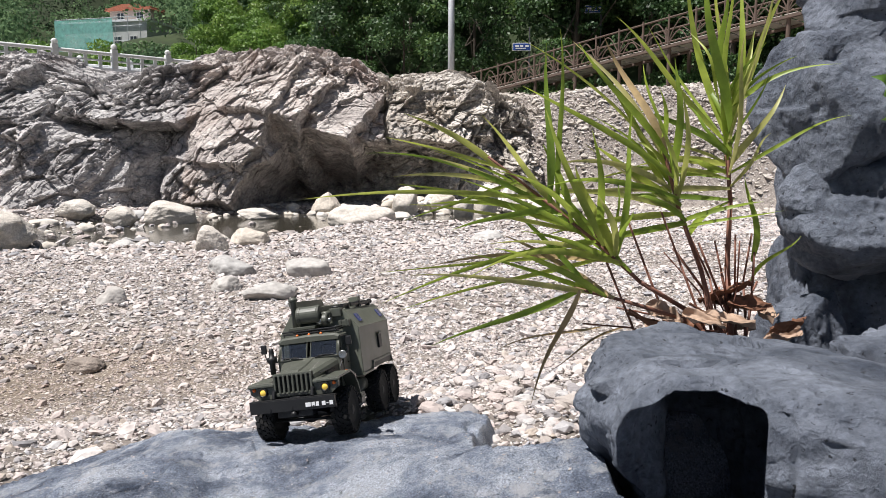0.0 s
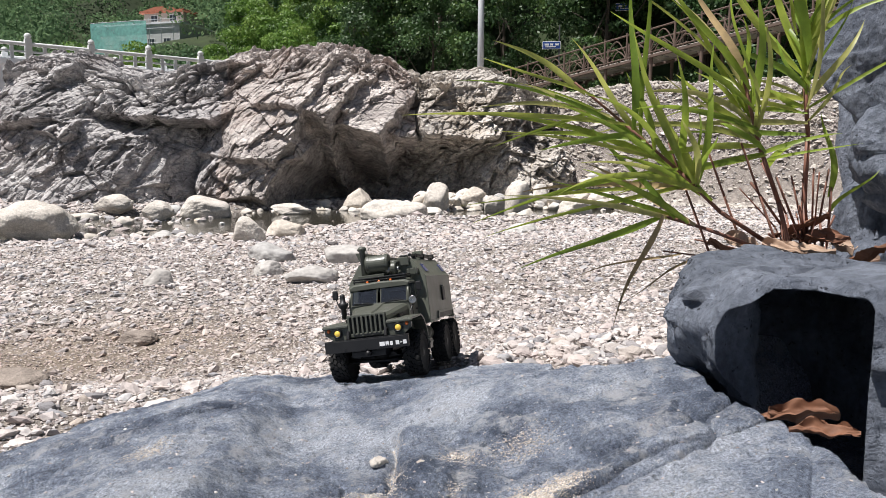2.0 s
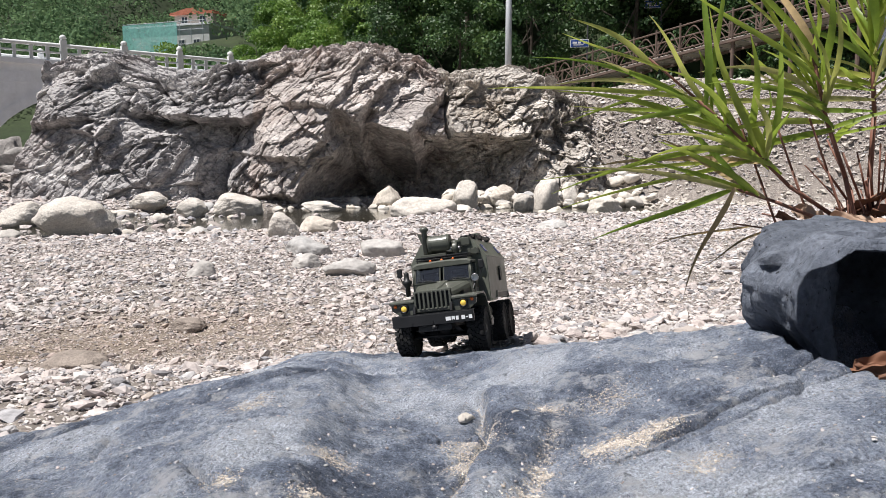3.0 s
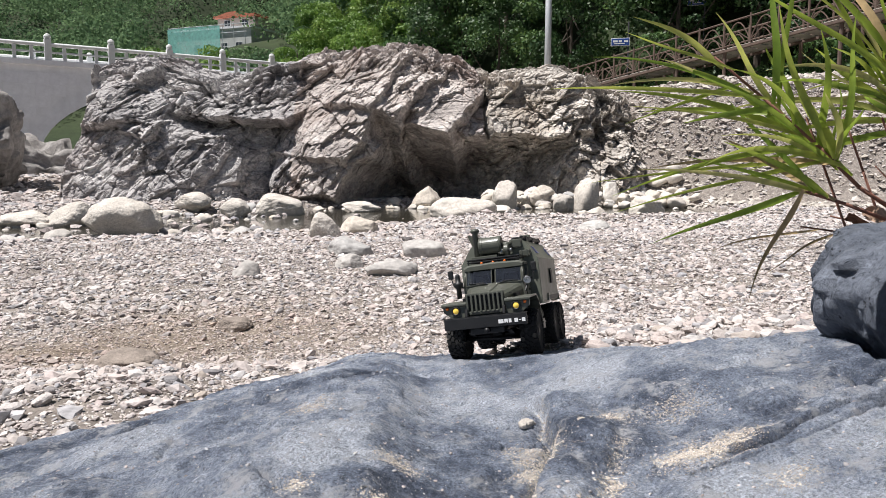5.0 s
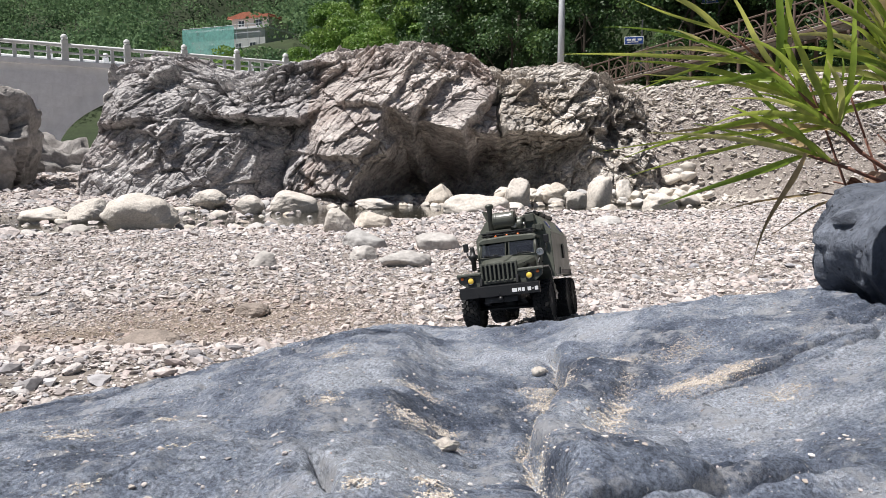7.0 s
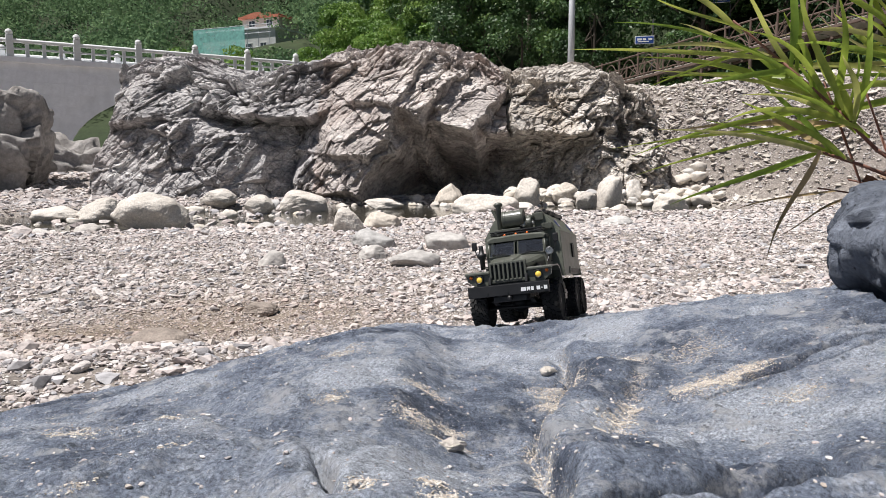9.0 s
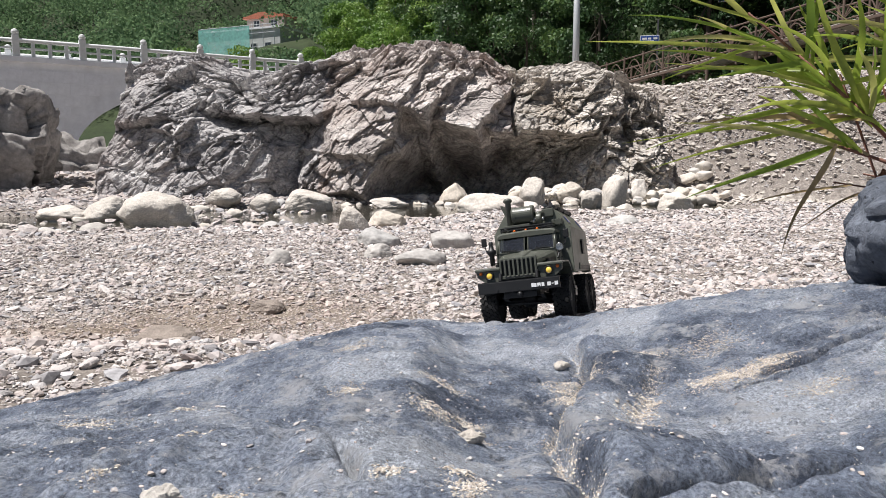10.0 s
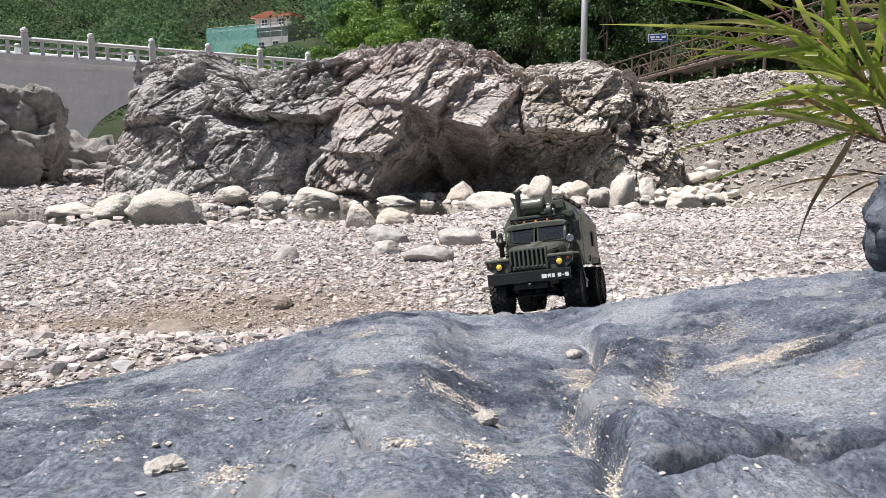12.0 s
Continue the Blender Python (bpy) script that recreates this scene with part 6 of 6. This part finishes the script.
def blade(name, start, angle, length, width, droop, turn, mat, parent, label=""):
    """A long folded leaf from start; angle in the upright plane, degrees from the right; turn: lean towards the back."""
    n = 14
    a = radians(angle)
    d = Vector((math.cos(a), math.sin(radians(turn)), math.sin(a))).normalized()
    side = d.cross(Vector((0, -1, 0.35)))
    side.normalize()
    up = side.cross(d)
    v = []
    for k in range(n + 1):
        t = k / n
        c = start + d * (length * t) - Vector((0, 0, droop * length * t**2.4)) + Vector((0, 0.012 * math.sin(5 * t + angle), 0))
        w = width * (0.45 + 0.55 * min(1, t * 5)) * (1 - t**2.2) + 0.0003
        r = side * math.cos(0.9 * t) + up * math.sin(0.9 * t)
        v += [c - r * w / 2, c - up * w * 0.16, c + r * w / 2]
    f = []
    for k in range(n):
        for j in (0, 1):
            f.append((3 * k + j, 3 * k + j + 1, 3 * k + j + 4, 3 * k + j + 3))
    return obj(name, mesh_of(name, np.array(v), np.array(f), False), mat, parent, label)


def stem(pts, r, mat, parent):
    bm = bmesh.new()
    pts = [Vector(p) for p in pts]
    for k, (a, c) in enumerate(zip(pts, pts[1:])):
        add_rod(bm, a, c, r * (1 - 0.12 * k), r * (0.9 - 0.12 * k), 8)
    return part("stem", bm, mat, parent, flat=False)


# stalks: points (x, back, up) in centimetres from the root, and leaves (place along the stalk, angle, length in cm, width in mm, droop)
STALKS = [
    (((0, 0, -3), (-1, 1, 11), (-1, 1, 20), (-2, 1, 28), (-3, 1, 36)), 0.0042,
     ((0.72, 97, 26, 19, 0.02), (0.72, 84, 24, 17, 0.02), (0.80, 112, 22, 18, 0.03), (0.86, 76, 20, 15, 0.03), (0.95, 98, 14, 14, 0.02), (0.70, 150, 15, 15, 0.15),
      (0.66, 172, 13, 14, 0.2), (0.62, 60, 15, 13, 0.05), (0.75, 128, 24, 12, 0.1), (0.9, 65, 13, 12, 0.1), (0.6, 165, 22, 9, 0.3))),
    (((-1, 0, -3), (-6, -1, 11), (-10, -2, 19), (-13, -3, 27)), 0.0036,
     ((0.98, 116, 17, 16, 0.03), (0.95, 131, 19, 15, 0.05), (0.80, 99, 17, 17, 0.03), (0.85, 150, 25, 14, 0.1), (0.74, 165, 22, 13, 0.2), (0.70, 140, 15, 16, 0.1),
      (0.65, 176, 20, 12, 0.15), (0.9, 108, 12, 11, 0.05), (0.6, 30, 12, 10, 0.2))),
    (((-1, -1, -3), (-9, -3, 6), (-16, -4, 10), (-22, -5, 15), (-30, -6, 21), (-37, -7, 26)), 0.0036,
     ((0.78, 91, 20, 14, 0.02), (0.80, 171, 30, 9, 0.08), (0.95, 145, 14, 12, 0.1), (0.66, 158, 24, 13, 0.12), (0.60, 120, 20, 15, 0.06), (0.58, 100, 16, 14, 0.04),
      (0.52, 178, 22, 12, 0.12), (0.5, 140, 20, 17, 0.1), (0.62, 186, 26, 10, 0.1), (0.55, 110, 13, 19, 0.05), (0.72, 134, 18, 13, 0.06), (0.88, 196, 14, 8, 0.05))),
    (((0, -2, -3), (-10, -4, 5), (-19, -6, 8), (-26, -7, 10)), 0.0030,
     ((0.95, 198, 20, 13, 0.05), (0.98, 246, 16, 12, 0.0), (0.85, 168, 24, 10, 0.1), (0.80, 150, 20, 13, 0.14), (0.70, 158, 20, 9, 0.05), (0.75, 140, 16, 14, 0.12), (0.9, 130, 16, 11, 0.1))),
    (((2, 1, -3), (3, 1, 6), (3, 1, 13)), 0.0022, ((0.9, 89, 12, 12, 0.0), (0.7, 60, 9, 8, 0.1))),
    (((-3, -2, -3), (-9, -3, 1), (-17, -4, 4), (-24, -5, 5)), 0.0016, ((0.9, 190, 14, 5, 0.1), (0.7, 200, 12, 5, 0.1))),
]
for pts, thick, leaves in STALKS:
    pts = [p * 0.01 for p in map(Vector, pts)]
    stem(pts, thick, M_STEM, grass)
    for at_, angle, length, width, droop in leaves:
        k = min(int(at_ * (len(pts) - 1)), len(pts) - 2)
        start = pts[k].lerp(pts[k + 1], at_ * (len(pts) - 1) - k)
        dry = thick < 0.002 or rng.random() < 0.10
        if thick > 0.003:
            for _ in range(2):
                way = min(angle, 185) + rng.uniform(-24, 20)
                blade("leaf", start - (start - pts[0]) * rng.uniform(0, 0.12), way, length * 0.01 * rng.uniform(0.55, 1.35), rng.uniform(0.004, 0.009), rng.uniform(0.02, 0.3) if way < 170 else 0.05, rng.uniform(-35, 30), M_GRASS, grass)
        blade("leaf", start, angle + rng.uniform(-4, 4), length * 0.01 * rng.uniform(0.95, 1.08), width * 0.001 * rng.uniform(0.6, 0.8), droop, rng.uniform(-20, 16), M_STRAW if dry else M_GRASS, grass, "dry straw-coloured leaf" if dry else "")
for k in range(18):
    a = radians(rng.uniform(70, 165))
    ln = rng.uniform(0.07, 0.20)
    p = Vector((math.cos(a) * ln, rng.uniform(-0.05, 0.05), math.sin(a) * ln * 0.9))
    stem([(rng.uniform(-0.03, 0.03), rng.uniform(-0.02, 0.02), -0.02), p * 0.5 + Vector((0, 0, 0.01)), p], rng.uniform(0.0012, 0.0024), M_STEM, grass)
for k in range(3):
    x = -0.20 + 0.05 * k
    stem([(x + 0.07, -0.02, -0.03), (x, -0.03, 0.12), (x - 0.03, -0.03, 0.19)], 0.0018, M_STEM, grass)


def dry_leaf(name, m, w, ln, curl, seed, label, crumple=0.25):
    """A curled brittle leaf with a ragged edge."""
    nu, nv = 26, 34
    u, v = np.meshgrid(np.linspace(-1, 1, nu), np.linspace(0, 1, nv))
    p = np.stack([u * 2.5, v * 4, 0 * u + seed], -1).reshape(-1, 3)
    n = fbm(p, 3, seed).reshape(u.shape)
    half = w * np.sin(np.pi * np.clip(v * 0.94 + 0.04, 0, 1)) ** 0.6 * (1 + 0.12 * n)
    a = u * curl * (0.6 + 0.6 * v)
    r = half / max(curl, 0.1)
    x, z = r * np.sin(a), r * (1 - np.cos(a)) + 0.2 * w * n
    y = v * ln
    z = z + 0.12 * ln * v**2 + crumple * w * fbm(p * 0.8 + 3, 3, seed + 2, 0.4).reshape(u.shape)
    x = x + 0.6 * crumple * w * fbm(p * 0.6 + 8, 2, seed + 4).reshape(u.shape)
    i = (np.arange(nv - 1)[:, None] * nu + np.arange(nu - 1)).ravel()
    ob = obj(name, mesh_of(name, np.stack([x, y, z], -1).reshape(-1, 3), np.stack([i, i + 1, i + nu + 1, i + nu], 1), False), M_DRY if seed < 10 or seed % 2 else M_DRY_PALE, None, label, "dry leaf", "dry leaves on the rock")
    ob.matrix_world = m
    return ob


for x, y, a, w, ln, curl, seed in ((0.468, 0.668, -118, 0.013, 0.055, 1.3, 3), (0.456, 0.622, -112, 0.014, 0.055, 1.5, 5), (0.445, 0.575, -115, 0.013, 0.050, 1.2, 7)):
    dry_leaf("dry_leaf", pose(x, y, max(0.490, float(shelf_z(np.array([x - 0.01]), np.array([y]))[0])) + 0.003, -6, 12, a), w, ln, curl, seed, "crumpled reddish-brown dry leaf in the rock hollow", 0.4)
for k in range(7):
    x, y = 0.762 + rng.uniform(-0.02, 0.02), 0.72 + 0.03 * k
    dry_leaf("dry_leaf", pose(x, y, 0.560 + 0.008 * (k % 3), rng.uniform(-20, 20), rng.uniform(-30, 30), rng.uniform(0, 360)), 0.012, rng.uniform(0.03, 0.05), 1.0, 30 + k, "brown dry leaf wedged between the rocks")
for k in range(16):
    a = rng.uniform(0, 6.28)
    dry_leaf("dry_leaf", pose(0.70 + 0.075 * math.cos(a), 0.97 + 0.05 * math.sin(a), 0.580 + 0.014 * (k % 4), rng.uniform(-20, 22), rng.uniform(-40, 40), rng.uniform(0, 360)), 0.018, rng.uniform(0.045, 0.075), 0.8, 10 + k, "brown dry leaf caught in the grass roots")

# leafy sprig in front of the rock face
M_SPRIG = leaf_material("weed_leaf", [(0, (0.10, 0.22, 0.03)), (1, (0.17, 0.30, 0.05))], per="object", passing=0.4)
sprig = empty("leafy_weed", pose(0.90, 0.90, 0.84), "bright green leafy weed on the rock face", "weed")
bm = bmesh.new()
add_rod(bm, (0.08, 0.05, -0.06), (0.0, 0.0, 0.03), 0.0016, sides=6)
add_rod(bm, (0.0, 0.0, 0.03), (-0.02, 0.0, 0.06), 0.0012, sides=6)
part("stem", bm, M_STEM_GREEN, sprig)
for k, (x, z, a, ln) in enumerate(((0, 0.03, 170, 0.055), (-0.02, 0.06, 140, 0.05), (0.02, 0.0, 195, 0.06), (0.0, 0.03, 60, 0.05), (0.03, -0.02, 210, 0.05), (0.05, -0.05, 175, 0.06))):
    blade("leaf", Vector((x, 0, z)), a, ln, 0.024, 0.25, -10, M_SPRIG, sprig)

# ---- sand and chips on the slab ----
rng = np.random.default_rng(51)
n = 42000
y = 0.16 + 0.68 * rng.random(n)
gap = np.abs(np.sin(21 * y) + 0.6 * np.sin(47 * y + 1))
x = crack_x(y) + rng.normal(0, 1, n) * (0.0012 + (0.0016 + 0.005 * np.exp(-(((y - 0.58) / 0.09) ** 2))) * gap)
more = rng.random(n)
x2, y2 = 0.246 + 0.07 * (more / 0.22 - 0.5) + rng.normal(0, 0.010, n), 0.594 + 0.012 * (more / 0.22 - 0.5) + rng.normal(0, 0.008, n)
x, y = np.where(more < 0.22, x2, x), np.where(more < 0.22, y2, y)
side = (more > 0.22) & (more < 0.36)
t = rng.random(n)
x = np.where(side, 0.136 + 0.36 * (0.43 + 0.22 * t - 0.5) + rng.normal(0, 0.005, n), x)
y = np.where(side, 0.43 + 0.22 * t, y)
SPOTS = ((0.250, 0.595, 0.014), (0.222, 0.590, 0.012), (0.162, 0.570, 0.006), (0.132, 0.490, 0.006), (0.116, 0.448, 0.005), (0.269, 0.507, 0.008), (0.263, 0.719, 0.015), (0.20, 0.72, 0.010),
         (-0.251, 0.480, 0.010), (-0.135, 0.344, 0.003), (-0.128, 0.352, 0.003), (-0.150, 0.290, 0.003), (-0.078, 0.525, 0.006), (-0.015, 0.509, 0.008), (0.004, 0.275, 0.004),
         (-0.007, 0.610, 0.009), (-0.106, 0.808, 0.012), (-0.030, 0.292, 0.004), (-0.092, 0.262, 0.004), (0.112, 0.690, 0.012), (0.118, 0.655, 0.011), (0.105, 0.625, 0.008),
         (0.012, 0.530, 0.005), (0.012, 0.480, 0.006), (0.002, 0.310, 0.004), (-0.200, 0.520, 0.005))
spots = np.array(SPOTS)
pick = rng.choice(len(spots), n, p=spots[:, 2] / spots[:, 2].sum())
some = rng.random(n) < 0.55
x = np.where(some, spots[pick, 0] + rng.normal(0, 1, n) * spots[pick, 2] * 1.1, x)
y = np.where(some, spots[pick, 1] + rng.normal(0, 1, n) * (spots[pick, 2] * 0.7 + 0.005), y)
size = 0.0006 + 0.0018 * rng.random(n) ** 3
pos = np.stack([x, y, shelf_z(x, y) + size * 0.1], 1)
obj("sand", stones_mesh("sand", pos, size, 52, 0), M_SAND, None, "yellowish sand and grit in the cracks of the rock", "sand", kind="stuff")
n = 3600
x, y = rng.uniform(-0.55, 0.46, n), 0.2 + 1.1 * rng.random(n) ** 1.4
size = 0.001 + 0.0035 * rng.random(n) ** 3
pos = np.stack([x, y, shelf_z(x, y) + size * 0.12], 1)
obj("grit", stones_mesh("grit", pos, size, 53, 1), M_PEBBLE, None, "scattered pale grit on the rock slab", "grit", kind="stuff")
chips = [rock_mesh("chip", (0.5, 0.36, 0.22), 70 + k, 2, 0.6, 0.4, flat=True) for k in range(3)]
for me in chips:
    me.materials.append(M_BOULDER)
for x, y, s, lab in ((0.012, 0.458, 0.017, "small tan stone chip on the rock slab"), (0.128, 0.800, 0.018, "small grey stone chip in the rock crack"), (-0.118, 0.272, 0.015, "small white stone chip on the rock slab"), (0.163, 0.692, 0.007, "small white stone chip on the rock slab")):
    z = float(shelf_z(np.array([x]), np.array([y]))[0])
    ob = tagged(new("stone_chip", chips[int(s * 1000) % 3]), lab, "stone chip", "stone chips on the slab")
    ob.matrix_world = pose(x, y, z + s * 0.12, 0, 0, 40) @ Matrix.Diagonal((s, s, s, 1))

# ---- single pebbles by the slab's edge ----
rng = np.random.default_rng(61)
shapes = []
for k in range(8):
    me = cut_stone("pebble", (0.56, 0.42, 0.28), 300 + k, 8, 1, 60.0 + 5 * k, 0.12)
    me.polygons.foreach_set("use_smooth", np.zeros(len(me.polygons), bool))
    me.materials.append(M_PEBBLE_ONE)
    shapes.append(me)
made = 0
while made < 290:
    x, y = rng.uniform(-1.1, 1.1), 1.25 + 1.0 * rng.random() ** 1.5
    s = 0.015 + 0.026 * rng.random() ** 1.8
    if made < 150:
        x, y = rng.uniform(0.36, 0.95), 0.90 + 1.1 * rng.random() ** 1.3
        s = 0.018 + 0.030 * rng.random() ** 1.5
    z = float(ground_z(np.array([x]), np.array([y]))[0])
    if float(shelf_z(np.array([x]), np.array([y]))[0]) > z + 0.004:
        continue
    shared("pebble", shapes[made % 8], ground, pose(x, y, z + s * 0.18, rng.uniform(-15, 15), rng.uniform(-15, 15), rng.uniform(0, 360)) @ Matrix.Diagonal((s, s, s, 1)))
    made += 1
